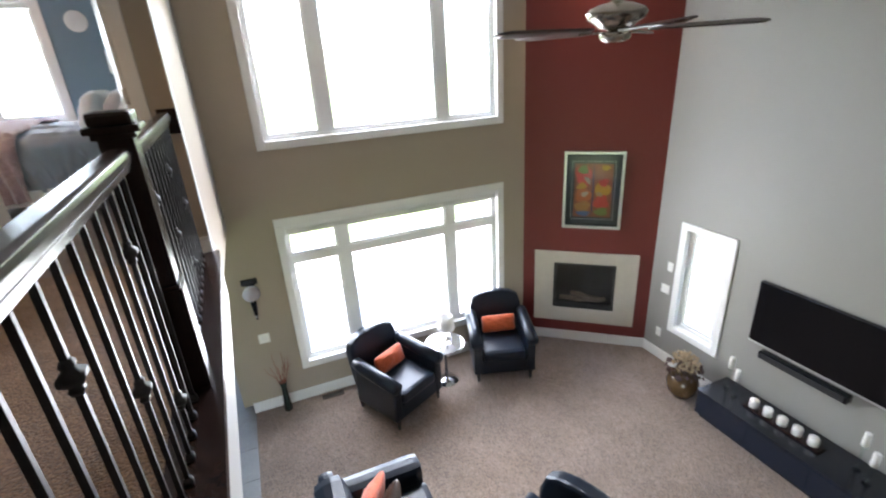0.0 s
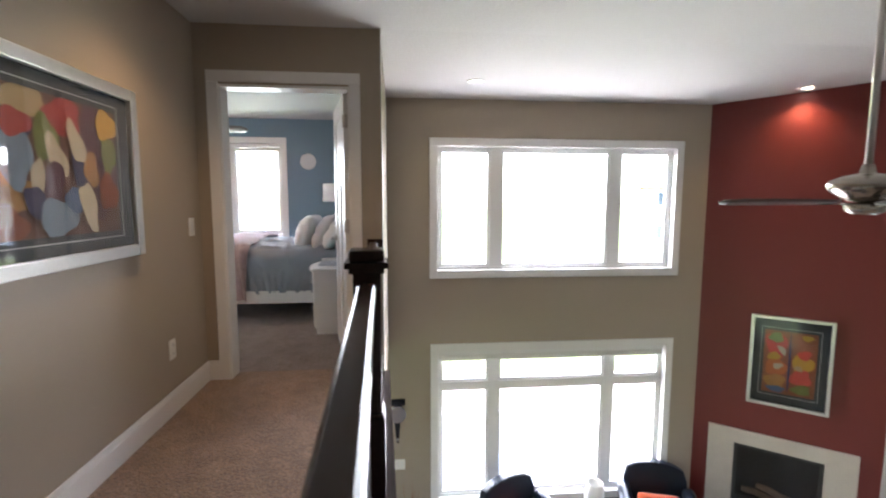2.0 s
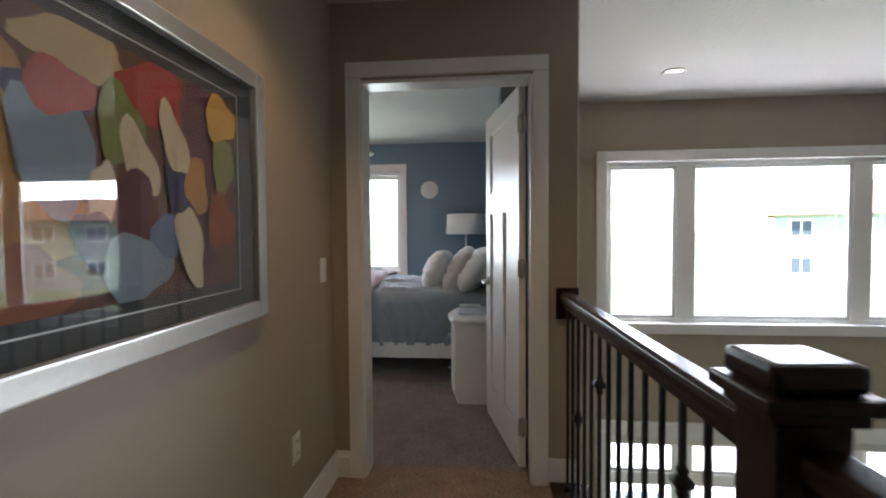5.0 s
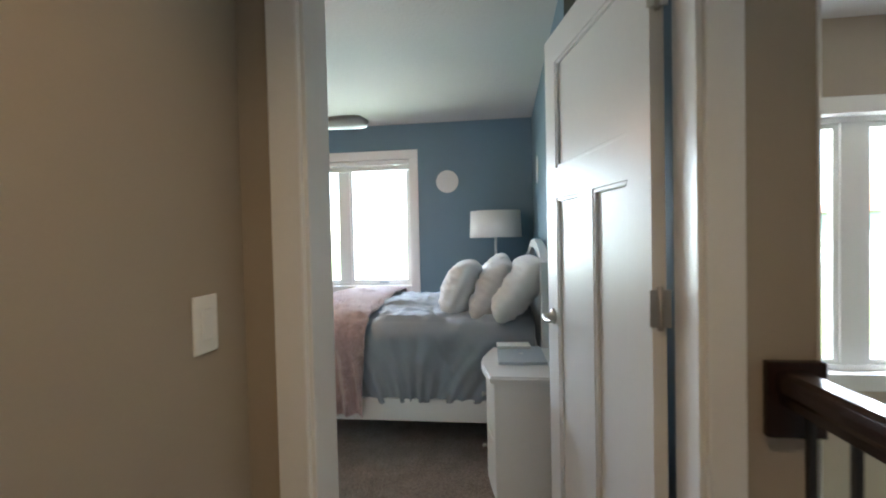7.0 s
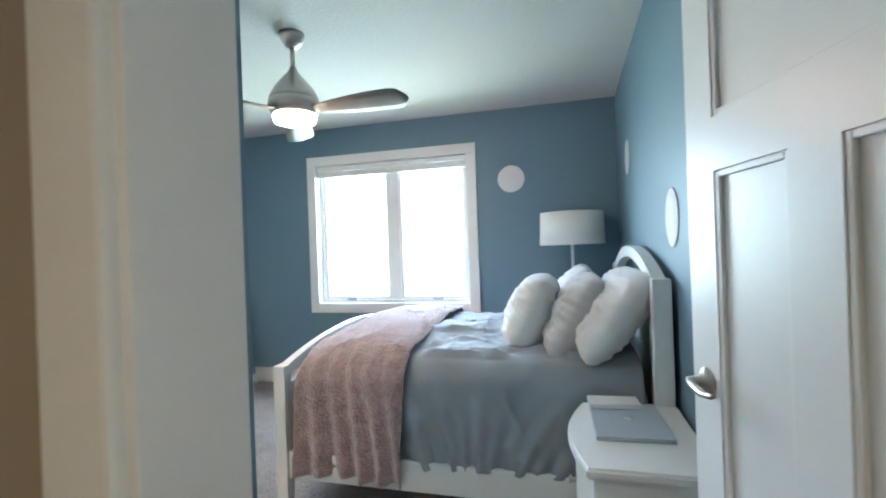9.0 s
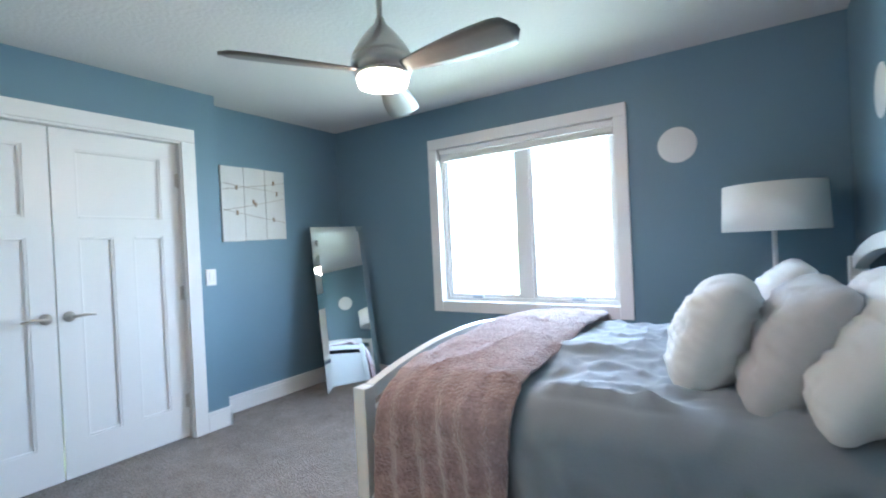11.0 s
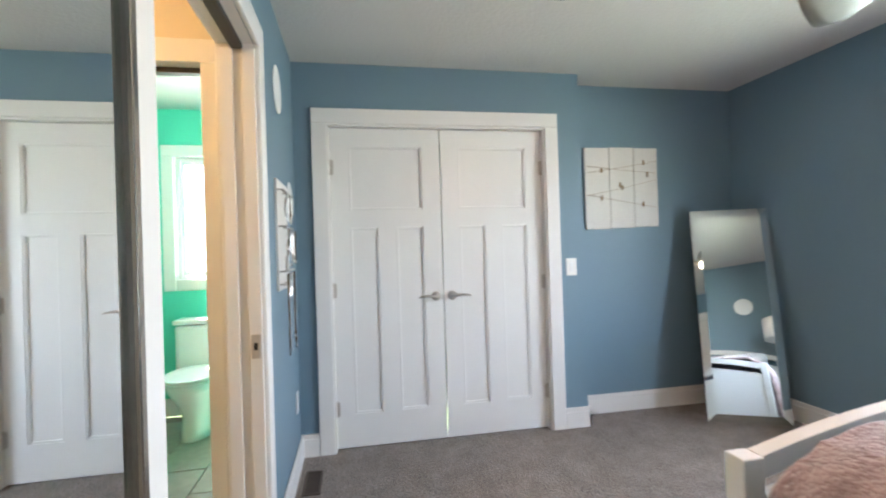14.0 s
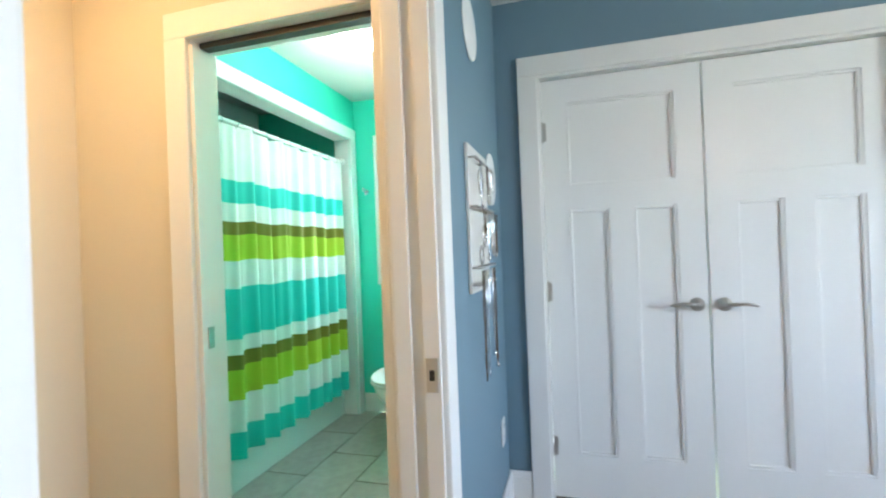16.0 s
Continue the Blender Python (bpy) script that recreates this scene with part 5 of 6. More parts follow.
def drape(x0, x1, ytop, z_top, z_low, out, nx, nl, wrinkle, seed, thick, far_low=None, ragged=0.0, slope=0.0, side_fold=1.0, diag=0.22, pleat=0.22, slant=0.0, press=0.0, droop=0.0, fine_fold=41):
    """Cloth over the bed: a strip from the near hem up the side, across the top and down the far side."""
    y_near, y_far = ytop
    path = []
    low2 = z_low if far_low is None else far_low
    r = 0.13
    side = z_top - r - z_low
    for k in range(nl + 1):
        path.append((y_near - out, z_low + side * k / nl, 0.0 + 1.0 * (1 - k / nl)))
    for k in range(1, 7):
        a = math.pi / 2 * k / 6
        path.append((y_near - out + r * (1 - math.cos(a)), z_top - r + r * math.sin(a), 0.0))
    nt = 60
    for k in range(1, nt):
        path.append((y_near - out + r + (y_far + out - r - (y_near - out + r)) * k / nt, z_top, -1))
    for k in range(0, 7):
        a = math.pi / 2 * k / 6
        path.append((y_far + out - r * (1 - math.sin(a)), z_top - r * (1 - math.cos(a)), 0.0))
    for k in range(1, nl + 1):
        path.append((y_far + out, z_top - r - (z_top - r - low2) * k / nl, k / nl))
    bm = bmesh.new()
    rows = []
    for i in range(nx + 1):
        u = i / nx
        x = x0 + (x1 - x0) * u
        row = []
        for j, (y, z, hang) in enumerate(path):
            nz = noise.noise(Vector((x * 2.3 + seed, y * 2.6, z * 1.5))) + 0.45 * abs(noise.noise(Vector((x * 6 + 0.7 * y + seed, y * 9 - 4 * x, z * 3))))
            nf = noise.noise(Vector((x * 7 + seed, y * 5.5, z * 2)))
            if hang >= 0:
                lean = x + diag * (z - z_top) * math.sin(3 * x + seed)
                fold = math.sin(lean * 17 + 3.2 * nz + seed) * 0.5 + math.sin(lean * fine_fold + seed * 2 + 2.5 * nz) * pleat + 0.6 * nf
                yy = y + (-1 if j < len(path) / 2 else 1) * (wrinkle * 1.9 * side_fold * fold * (0.35 + hang) + 0.02 * hang)
                crease = max(0.0, 1 - abs(noise.noise(Vector((x * 4.2 + z * 5 + seed, z * 2.5 - x * 2.4, seed)))) * 4.5) ** 2
                yy += (-1 if j < len(path) / 2 else 1) * 0.012 * crease
                zz = z + ragged * nf * hang
                xx = x + 0.01 * nz
            else:
                yy, xx = y, x
                ridge = 1 - abs(noise.noise(Vector((x * 3.5 + 1.8 * y + seed, y * 4.2 - 2.2 * x, seed)))) * 2.2
                fine_ = 1 - abs(noise.noise(Vector((x * 9 - 3 * y + seed, y * 8 + 3 * x, seed + 4)))) * 2.2
                zz = z + wrinkle * (0.8 * nz + 0.35 * nf + 0.45 * max(0, ridge) ** 3 + 0.22 * max(0, fine_) ** 3) + slope * (y - y_near) + 0.3 * wrinkle * (math.sin(x * 17 + 3 * nz + seed) + pleat * math.sin(x * fine_fold + seed * 2 + 2.5 * nz)) * max(0.0, 1 - (y - y_near) / 0.9)
            span = (y - (y_near + y_far) / 2) / ((y_far - y_near) / 2 + out)
            rise = min(1.0, max(0.0, (0.1 - x) / 0.5))
            zz += (0.015 + 0.045 * rise) * max(0.0, 1 - span * span) - 0.02 * rise * max(0.0, -span) ** 6
            foot = max(0.0, (-0.65 - x) / 0.28)
            zz -= 0.085 * foot * foot * max(0.0, (z - z_low) / (z_top - z_low))
            zz -= press * max(0.0, min(1.0, (-0.36 - x) / 0.08)) + droop * max(0.0, (u - 0.92) / 0.08) ** 2
            xx += slant * max(0.0, min(1.0, (y_far - yy) / (y_far - y_near)))
            row.append(bm.verts.new((xx, yy, zz)))
        rows.append(row)
    for a, b in zip(rows, rows[1:]):
        for k in range(len(path) - 1):
            bm.faces.new((a[k], a[k + 1], b[k + 1], b[k]))
    for f in bm.faces:
        f.smooth = True
    # a second layer just inside, joined along the hems
    bm.normal_update()
    sign = 1 if rows[nx // 2][len(path) // 2].normal.z > 0 else -1
    inner = [[bm.verts.new(v.co - v.normal * (sign * abs(thick))) for v in row] for row in rows]
    for a, b in zip(inner, inner[1:]):
        for k in range(len(path) - 1):
            bm.faces.new((a[k], b[k], b[k + 1], a[k + 1])).smooth = True
    for k in range(len(path) - 1):
        bm.faces.new((rows[0][k], rows[0][k + 1], inner[0][k + 1], inner[0][k]))
        bm.faces.new((rows[-1][k + 1], rows[-1][k], inner[-1][k], inner[-1][k + 1]))
    for a in range(nx):
        bm.faces.new((rows[a + 1][0], rows[a][0], inner[a][0], inner[a + 1][0]))
        bm.faces.new((rows[a][-1], rows[a + 1][-1], inner[a + 1][-1], inner[a][-1]))
    return bm


solid("duvet", drape(XF + 0.05, XH - 0.08, (Y0 + 0.02, Y1 - 0.02), 0.748, 0.30, 0.035, 200, 18, 0.034, 3, -0.012, ragged=0.003, side_fold=0.34, diag=1.3, pleat=0.3, press=0.012), M_DUVET, "rumpled grey cotton duvet hanging over the bed sides", "duvet")
solid("throw_blanket", drape(-0.815, -0.29, (Y0 - 0.0, Y1 + 0.0), 0.776, 0.25, 0.066, 130, 22, 0.024, 9, -0.016, ragged=0.006, slope=0.012, side_fold=0.72, diag=0.12, pleat=0.55, slant=0.06, droop=0.016, fine_fold=66), M_THROW, "mauve fleece throw draped across the foot of the bed", "throw")
for label, x, y, z, ty, w, h, t, mat, sd in (
        ("plump white pillow at the front of the stack", 0.315, 2.26, 0.915, 24, 0.60, 0.41, 0.27, M_PILLOW, 2),
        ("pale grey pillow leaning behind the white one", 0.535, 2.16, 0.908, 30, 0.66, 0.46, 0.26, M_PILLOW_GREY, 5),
        ("white pillow against the headboard", 0.70, 2.03, 0.945, 36, 0.74, 0.47, 0.24, M_PILLOW, 7),
        ("white pillow on the far side of the bed", 0.52, 2.90, 0.92, 26, 0.56, 0.46, 0.24, M_PILLOW, 12)):
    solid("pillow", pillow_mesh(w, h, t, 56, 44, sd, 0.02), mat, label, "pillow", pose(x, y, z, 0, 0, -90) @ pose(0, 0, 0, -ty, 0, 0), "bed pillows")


# nightstand with a bowed front towards the room
def bowed(x_back, x_front, bow, y0, y1, z0, z1, bevel, n=12):
    bm = bmesh.new()
    pts = [(x_back, y1), (x_back, y0)] + [(x_front - bow * math.sin(math.pi * k / n), y0 + (y1 - y0) * k / n) for k in range(n + 1)]
    a = [bm.verts.new((x, y, z0)) for x, y in pts]
    b = [bm.verts.new((x, y, z1)) for x, y in pts]
    bm.faces.new(a[::-1])
    bm.faces.new(b)
    for k in range(len(a)):
        bm.faces.new((a[k], a[(k + 1) % len(a)], b[(k + 1) % len(a)], b[k]))
    bmesh.ops.recalc_face_normals(bm, faces=bm.faces)
    if bevel:
        bmesh.ops.bevel(bm, geom=[e for e in bm.edges if abs(e.verts[0].co.z - e.verts[1].co.z) < 1e-6], offset=bevel, segments=2, affect="EDGES")
    return bm


stand = thing("nightstand", "white bow-fronted nightstand between door and bed", "nightstand", pose(0, 0, 0))
part("plinth", bowed(0.875, 0.575, 0.035, 1.075, 1.555, 0.0, 0.06, 0), M_WHITE, stand)
part("body", bowed(0.88, 0.555, 0.04, 1.065, 1.565, 0.06, 0.605, 0.003), M_WHITE, stand)
part("top", bowed(0.885, 0.535, 0.05, 1.035, 1.60, 0.605, 0.638, 0.008), M_WHITE, stand)
for k, (z0, z1) in enumerate(((0.08, 0.33), (0.345, 0.59))):
    d = part("drawer", bowed(0.60, 0.548, 0.04, 1.09, 1.54, z0, z1, 0.003), M_WHITE, stand)
    part("knob", moved(lathe([(0.0, 0.0), (0.008, 0.0), (0.007, 0.012), (0.015, 0.02), (0.0, 0.026)], 14), pose(0.508, 1.315, (z0 + z1) / 2, 0, -90, 0)), M_NICKEL, d)
lap = thing("laptop", "closed silver laptop on the nightstand", "laptop", pose(0.685, 1.40, 0.6385, 0, 0, 2))
part("base", box((-0.118, -0.165, 0.0), (0.118, 0.165, 0.008), 0.003), M_ALU, lap)
part("lid", box((-0.118, -0.165, 0.0085), (0.118, 0.165, 0.0145), 0.003), M_ALU, lap)
part("emblem", lathe([(0.0, 0.0145), (0.014, 0.0145), (0.014, 0.0152), (0.0, 0.0152)], 16), M_WHITE, lap)
solid("white_book", box((-0.09, -0.05, 0.0), (0.09, 0.05, 0.018), 0.003), M_WHITE, "small white closed book behind the laptop", "book", pose(0.65, 1.535, 0.654, 0, 0, 4))

# floor lamp beside the bed
lamp = thing("floor_lamp", "floor lamp with white drum shade beside the bed", "lamp", pose(0.53, 3.43, 0.0))
part("base", lathe([(0.0, 0.0), (0.13, 0.0), (0.13, 0.015), (0.02, 0.03), (0.0, 0.03)], 28), M_NICKEL, lamp)
part("pole", lathe([(0.0, 0.03), (0.012, 0.03), (0.012, 1.30), (0.0, 1.30)], 14), M_WHITE, lamp)
part("shade", lathe([(0.243, 1.255), (0.247, 1.255), (0.236, 1.505), (0.232, 1.505), (0.243, 1.255)][:4], 44), M_SHADE, lamp)
part("shade_spider", tube([(-0.232, 0, 1.49), (0, 0, 1.48), (0.232, 0, 1.49)], 0.003, 6), M_NICKEL, lamp)

# ceiling fan with light
fan = thing("ceiling_fan", "three-blade nickel ceiling fan with lit frosted lamp", "ceiling fan", pose(-0.89, 1.90, 0))
part("canopy", lathe([(0.0, 2.44), (0.068, 2.44), (0.066, 2.415), (0.04, 2.375), (0.016, 2.365), (0.0, 2.365)], 28), M_NICKEL, fan)
part("downrod", lathe([(0.0, 2.22), (0.013, 2.22), (0.013, 2.37), (0.0, 2.37)], 14), M_NICKEL, fan)
part("motor", lathe([(0.0, 2.26), (0.018, 2.26), (0.026, 2.235), (0.06, 2.20), (0.10, 2.15), (0.128, 2.10), (0.132, 2.085), (0.130, 2.08), (0.134, 2.078), (0.136, 2.04), (0.12, 2.015), (0.0, 2.015)], 40), M_NICKEL, fan)
part("lamp_ring", lathe([(0.0, 2.02), (0.122, 2.02), (0.122, 2.008), (0.112, 2.003), (0.0, 2.003)], 40), M_NICKEL, fan)
glow = part("lamp_glass", lathe([(0.0, 2.004), (0.110, 2.004), (0.113, 1.990), (0.106, 1.966), (0.07, 1.955), (0.0, 1.952)], 40), M_LAMP_WARM, fan, "lit frosted glass bowl")
glow.visible_shadow = False
for a in (119, 239, 359):
    part("blade", moved(blade_mesh(0.115, 0.65, 0.07, 0.175), pose(0, 0, 2.02, 0, 0, a) @ pose(0, 0, 0, -14, 0, 0)), M_BLADE, fan)

# leaning mirror in the corner
mir = thing("leaning_mirror", "tall slim mirror standing tilted in the room corner", "mirror", pose(-2.565, 3.315, 0.012, 0, 0, 64.5) @ pose(0, 0, 0, -12, 0, 0))
W, H = 0.256, 1.50
bm = bmesh.new()
for sx in (-1, 1):
    q = [(sx * W, 0, 0), (sx * W, 0, H), (sx * (W - 0.055), -0.012, H - 0.055), (sx * (W - 0.055), -0.012, 0.055)]
    bm.faces.new([bm.verts.new(p) for p in q])
for z0, z1 in ((0, 0.055), (H, H - 0.055)):
    q = [(-W, 0, z0), (W, 0, z0), (W - 0.055, -0.012, z1), (-W + 0.055, -0.012, z1)]
    bm.faces.new([bm.verts.new(p) for p in q])
bmesh.ops.remove_doubles(bm, verts=bm.verts, dist=0.0005)
part("bevelled_frame", bm, M_MIRROR, mir, "bevelled mirror strips")
part("mirror_glass", box((-W + 0.055, -0.0115, 0.055), (W - 0.055, -0.008, H - 0.055)), M_MIRROR, mir)
part("backing", box((-W, 0.001, 0.0), (W, 0.022, H), 0.002), M_BLACK, mir)

# board picture of three whitewashed planks with string and pegs
boards = thing("board_picture", "three whitewashed boards strung with twine and pegs", "wall decor", pose(-3.058, 2.722, 1.675, 0, 0, 90))
for k in (-1, 0, 1):
    part("board", box((0.2 * k - 0.098, -0.02, -0.302 + 0.006 * k), (0.2 * k + 0.098, 0.0, 0.302 - 0.004 * abs(k)), 0.003), M_BOARD, boards)
for z0, z1 in ((0.16, 0.11), (0.11, 0.20), (-0.06, 0.06), (-0.05, -0.15)):
    part("string", tube([(-0.29, -0.022, z0), (0, -0.024, (z0 + z1) / 2 - 0.004), (0.29, -0.022, z1)], 0.0014, 5), M_STRING, boards)
for x, z in ((-0.17, 0.13), (0.18, 0.19), (0.0, 0.0), (-0.17, -0.075), (0.17, -0.125), (0.21, 0.10), (-0.02, 0.02)):
    part("clothes_peg", box((x - 0.006, -0.03, z - 0.02), (x + 0.006, -0.022, z + 0.018), 0.002), M_STRING, boards)

# white discs on the walls
for x, y, z, t, r, lb in ((0.045, 3.688, 1.835, 0, 0.115, "white round disc decal on the blue window wall"), (0.898, 2.98, 1.82, -90, 0.115, "white round disc decal above the bed"),
                          (0.898, 1.66, 1.35, -90, 0.115, "white round disc decal above the headboard post"), (-2.26, 0.382, 2.06, 180, 0.115, "white round disc decal above the jewellery rack"),
                          (-2.60, 0.382, 1.54, 180, 0.115, "white round disc decal beside the jewellery rack")):
    solid("wall_disc", moved(lathe([(0.0, 0.0), (r, 0.0), (r, 0.003), (r - 0.002, 0.004), (0.0, 0.004)], 40), pose(0, 0, 0, 90, 0, 0)), M_PLASTER, lb, "wall disc", pose(x, y, z, 0, 0, t), "white wall discs")

# jewellery rack with necklaces
rack = thing("jewellery_rack", "white wooden rack hung with silver necklaces and bracelets", "jewellery rack", pose(-2.27, 0.381, 1.33, 0, 0, 180))
part("back_board", box((-0.17, -0.012, -0.25), (0.17, 0.0, 0.27), 0.003), M_BOARD, rack)
for z in (0.22, 0.05, -0.16, -0.22):
    r_ = part("peg_bar", tube([(-0.16, -0.035, z), (0.16, -0.035, z)], 0.006, 8), M_NICKEL, rack)
    for x in (-0.16, 0.0, 0.16):
        part("bracket", tube([(x, -0.008, z), (x, -0.035, z)], 0.004, 6), M_NICKEL, r_)
rj = random.Random(11)
for k in range(13):
    x = -0.15 + 0.025 * k
    z = rj.choice((0.21, 0.04, 0.04, -0.17, -0.17))
    ln = rj.uniform(0.08, 0.2) if z > 0 else rj.uniform(0.12, 0.42)
    w = rj.uniform(0.006, 0.02)
    pts = [(x - w * math.cos(math.pi * j / 10), -0.045 - 0.004 * rj.random(), z - ln * math.sin(math.pi * j / 10)) for j in range(11)]
    nk = part("necklace", tube(pts, 0.0022, 5), M_CHROME if k % 3 else M_CERAMIC, rack)
    if k % 2:
        part("pendant", moved(lathe([(0.0, -0.012), (0.008, -0.004), (0.009, 0.004), (0.0, 0.012)], 10), pose(x, -0.047, z - ln - 0.01)), M_CHROME, nk)
for x, z, r in ((-0.10, 0.14, 0.035), (-0.06, -0.05, 0.03), (0.06, 0.11, 0.028), (0.12, -0.08, 0.03), (-0.12, -0.12, 0.026)):
    part("bracelet", tube([(x + r * math.cos(a * math.pi / 8), -0.04, z + 1.3 * r * math.sin(a * math.pi / 8)) for a in range(17)], 0.004, 6), M_NICKEL, rack)

# long wall mirror beside the vestibule doorway
wm = thing("wall_mirror", "tall wall mirror in a brushed dark metal frame", "mirror", pose(-0.362, 0.381, 1.12, 0, 0, 180))
bm = bmesh.new()
for a, b, c, d in ((-0.312, -0.286, -1.0, 1.0), (0.286, 0.312, -1.0, 1.0), (-0.286, 0.286, -1.0, -0.974), (-0.286, 0.286, 0.974, 1.0)):
    bm_box(bm, (a, -0.03, c), (b, 0.0, d), 0, 0.006)
part("frame", bm, M_SATIN, wm)
part("mirror_glass", box((-0.286, -0.016, -0.974), (0.286, -0.006, 0.974)), M_MIRROR, wm)

# cellular blind drawn up in the bedroom window, stops of the casements
blind = thing("window_blind", "grey-white cellular blind drawn up in the window", "blind", pose(-1.083, 3.725, 2.03))
part("head_rail", box((-0.73, -0.025, 0.005), (0.73, 0.025, 0.05), 0.004), M_WHITE, blind)
for k in range(2):
    part("fold", box((-0.725, -0.022, -0.012 - 0.014 * k), (0.725, 0.022, 0.0 - 0.014 * k), 0.005), M_SHADE, blind)
part("bottom_rail", box((-0.728, -0.024, -0.052), (0.728, 0.024, -0.028), 0.005), M_SHADE, blind)
for x in (-1.50, -0.65):
    c = thing("window_crank", "grey folding crank handle on the window frame", "window crank", pose(x, 3.735, 0.80), "window cranks")
    part("housing", box((-0.05, -0.012, 0.0), (0.05, 0.015, 0.02), 0.005), M_ALU, c)
    part("crank_arm", tube([(-0.04, -0.014, 0.022), (0.02, -0.016, 0.026), (0.055, -0.014, 0.022)], 0.005, 8), M_ALU, c)


great_blind = thing("window_blind", "white cellular blind drawn up over the transom lights", "blind", pose(3.083, 1.603, -0.375))
part("head_rail", box((-1.29, -0.022, -0.045), (1.29, 0.02, -0.002), 0.004), M_WHITE, great_blind)
for k in range(3):
    part("fold", box((-1.285, -0.018, -0.059 - 0.014 * k), (1.285, 0.017, -0.047 - 0.014 * k), 0.005), M_SHADE, great_blind)
part("bottom_rail", box((-1.288, -0.02, -0.112), (1.288, 0.019, -0.09), 0.005), M_SHADE, great_blind)


# ---- bathroom ----
def bands_curtain():
    zs = [1.935, 1.648, 1.527, 1.43, 1.361, 1.224, 1.081, 0.818, 0.738, 0.661, 0.506, 0.341, 0.20]
    kinds = [0, 1, 0, 2, 3, 0, 1, 0, 2, 3, 0, 1]
    bm = bmesh.new()
    n = 150
    prev = None
    levels = []
    for i, (a, b) in enumerate(zip(zs, zs[1:])):
        k = max(1, round((a - b) / 0.07))
        levels += [(a + (b - a) * j / k, kinds[i]) for j in range(k)]
    levels.append((zs[-1], 0))
    rows = []
    for z, _ in levels:
        row = []
        for i in range(n + 1):
            x = -3.76 + 1.40 * i / n
            deep = 0.016 + 0.016 * (2.0 - z) / 1.8
            y = -0.985 + deep * (math.sin(x * 41 + 0.8 * math.sin(x * 9)) + 0.35 * math.sin(x * 87 + z))
            row.append(bm.verts.new((x, y, z + 0.006 * math.sin(x * 20))))
        rows.append(row)
    for j in range(len(rows) - 1):
        for i in range(n):
            f = bm.faces.new((rows[j][i], rows[j][i + 1], rows[j + 1][i + 1], rows[j + 1][i]))
            f.material_index, f.smooth = levels[j][1], True
    return bm


cloth = [material("curtain_" + k, c, 0.75, vary=0.03, scale=5, fine=150, bump=0.15) for k, c in (("white", (0.78, 0.78, 0.74)), ("turquoise", (0.06, 0.56, 0.50)), ("olive", (0.20, 0.17, 0.015)), ("lime", (0.42, 0.52, 0.02)))]
cur = new("shower_curtain", mesh_of("shower_curtain", bands_curtain(), *cloth))
tagged(cur, "striped white, turquoise, olive and lime shower curtain", "shower curtain")
rod = thing("curtain_rod", "white shower curtain rod across the tub alcove", "curtain rod", pose(0, 0, 0))
part("rod", tube([(-3.80, -0.985, 1.95), (-2.28, -0.985, 1.95)], 0.013, 12), M_WHITE, rod)
for x in (-3.79, -2.29):
    part("flange", tube([(x - 0.008, -0.985, 1.95), (x + 0.008, -0.985, 1.95)], 0.028, 16), M_WHITE, rod)
for k in range(12):
    part("curtain_ring", tube([(-3.70 + 0.118 * k, -0.985 + 0.018 * math.cos(a * math.pi / 6), 1.947 + 0.02 * math.sin(a * math.pi / 6)) for a in range(13)], 0.002, 5), M_CHROME, rod)
tub = thing("bathtub", "white alcove bathtub behind the striped curtain", "bathtub", pose(0, 0, 0))
part("apron", box((-3.80, -1.08, 0.0), (-2.28, -1.03, 0.42), 0.01), M_PORCELAIN, tub)
part("rim", box((-3.80, -1.10, 0.42), (-2.28, -1.025, 0.45), 0.012), M_PORCELAIN, tub)
part("basin", box((-3.80, -1.80, 0.08), (-2.28, -1.10, 0.12)), M_PORCELAIN, tub)

wc = thing("toilet", "white porcelain toilet under the bathroom window", "toilet", pose(-3.88, -0.40, 0.0, 0, 0, -90))
part("tank", box((-0.22, 0.0, 0.38), (0.22, 0.19, 0.74), 0.03), M_PORCELAIN, wc)
part("tank_lid", box((-0.23, -0.005, 0.742), (0.23, 0.20, 0.78), 0.012), M_PORCELAIN, wc)
bm = bmesh.new()
rings = []
for z, w, y0, y1 in ((0.0, 0.115, 0.12, 0.60), (0.05, 0.105, 0.13, 0.585), (0.16, 0.10, 0.14, 0.57), (0.25, 0.13, 0.12, 0.62), (0.33, 0.17, 0.10, 0.69), (0.385, 0.185, 0.08, 0.71), (0.40, 0.18, 0.09, 0.70)):
    rings.append([bm.verts.new((w * math.cos(2 * math.pi * k / 28), (y0 + y1) / 2 + (y1 - y0) / 2 * math.sin(2 * math.pi * k / 28), z)) for k in range(28)])
for a, b in zip(rings, rings[1:]):
    for k in range(28):
        bm.faces.new((a[k], a[(k + 1) % 28], b[(k + 1) % 28], b[k]))
bm.faces.new(rings[0][::-1])
bm.faces.new(rings[-1])
for f in bm.faces:
    f.smooth = True
part("bowl", bm, M_PORCELAIN, wc)
for nm, z0, z1, g in (("seat", 0.402, 0.420, 1.03), ("lid", 0.422, 0.442, 1.02)):
    bm = bmesh.new()
    rings = []
    for z, s in ((z0, 0.98), (z0 + 0.004, 1.0), (z1 - 0.005, 1.0), (z1, 0.96)):
        rings.append([bm.verts.new((0.187 * g * s * math.cos(2 * math.pi * k / 32), 0.45 + 0.265 * g * s * math.sin(2 * math.pi * k / 32), z)) for k in range(32)])
    for a, b in zip(rings, rings[1:]):
        for k in range(32):
            bm.faces.new((a[k], a[(k + 1) % 32], b[(k + 1) % 32], b[k]))
    bm.faces.new(rings[0][::-1])
    bm.faces.new(rings[-1])
    part(nm, bm, M_PORCELAIN, wc)
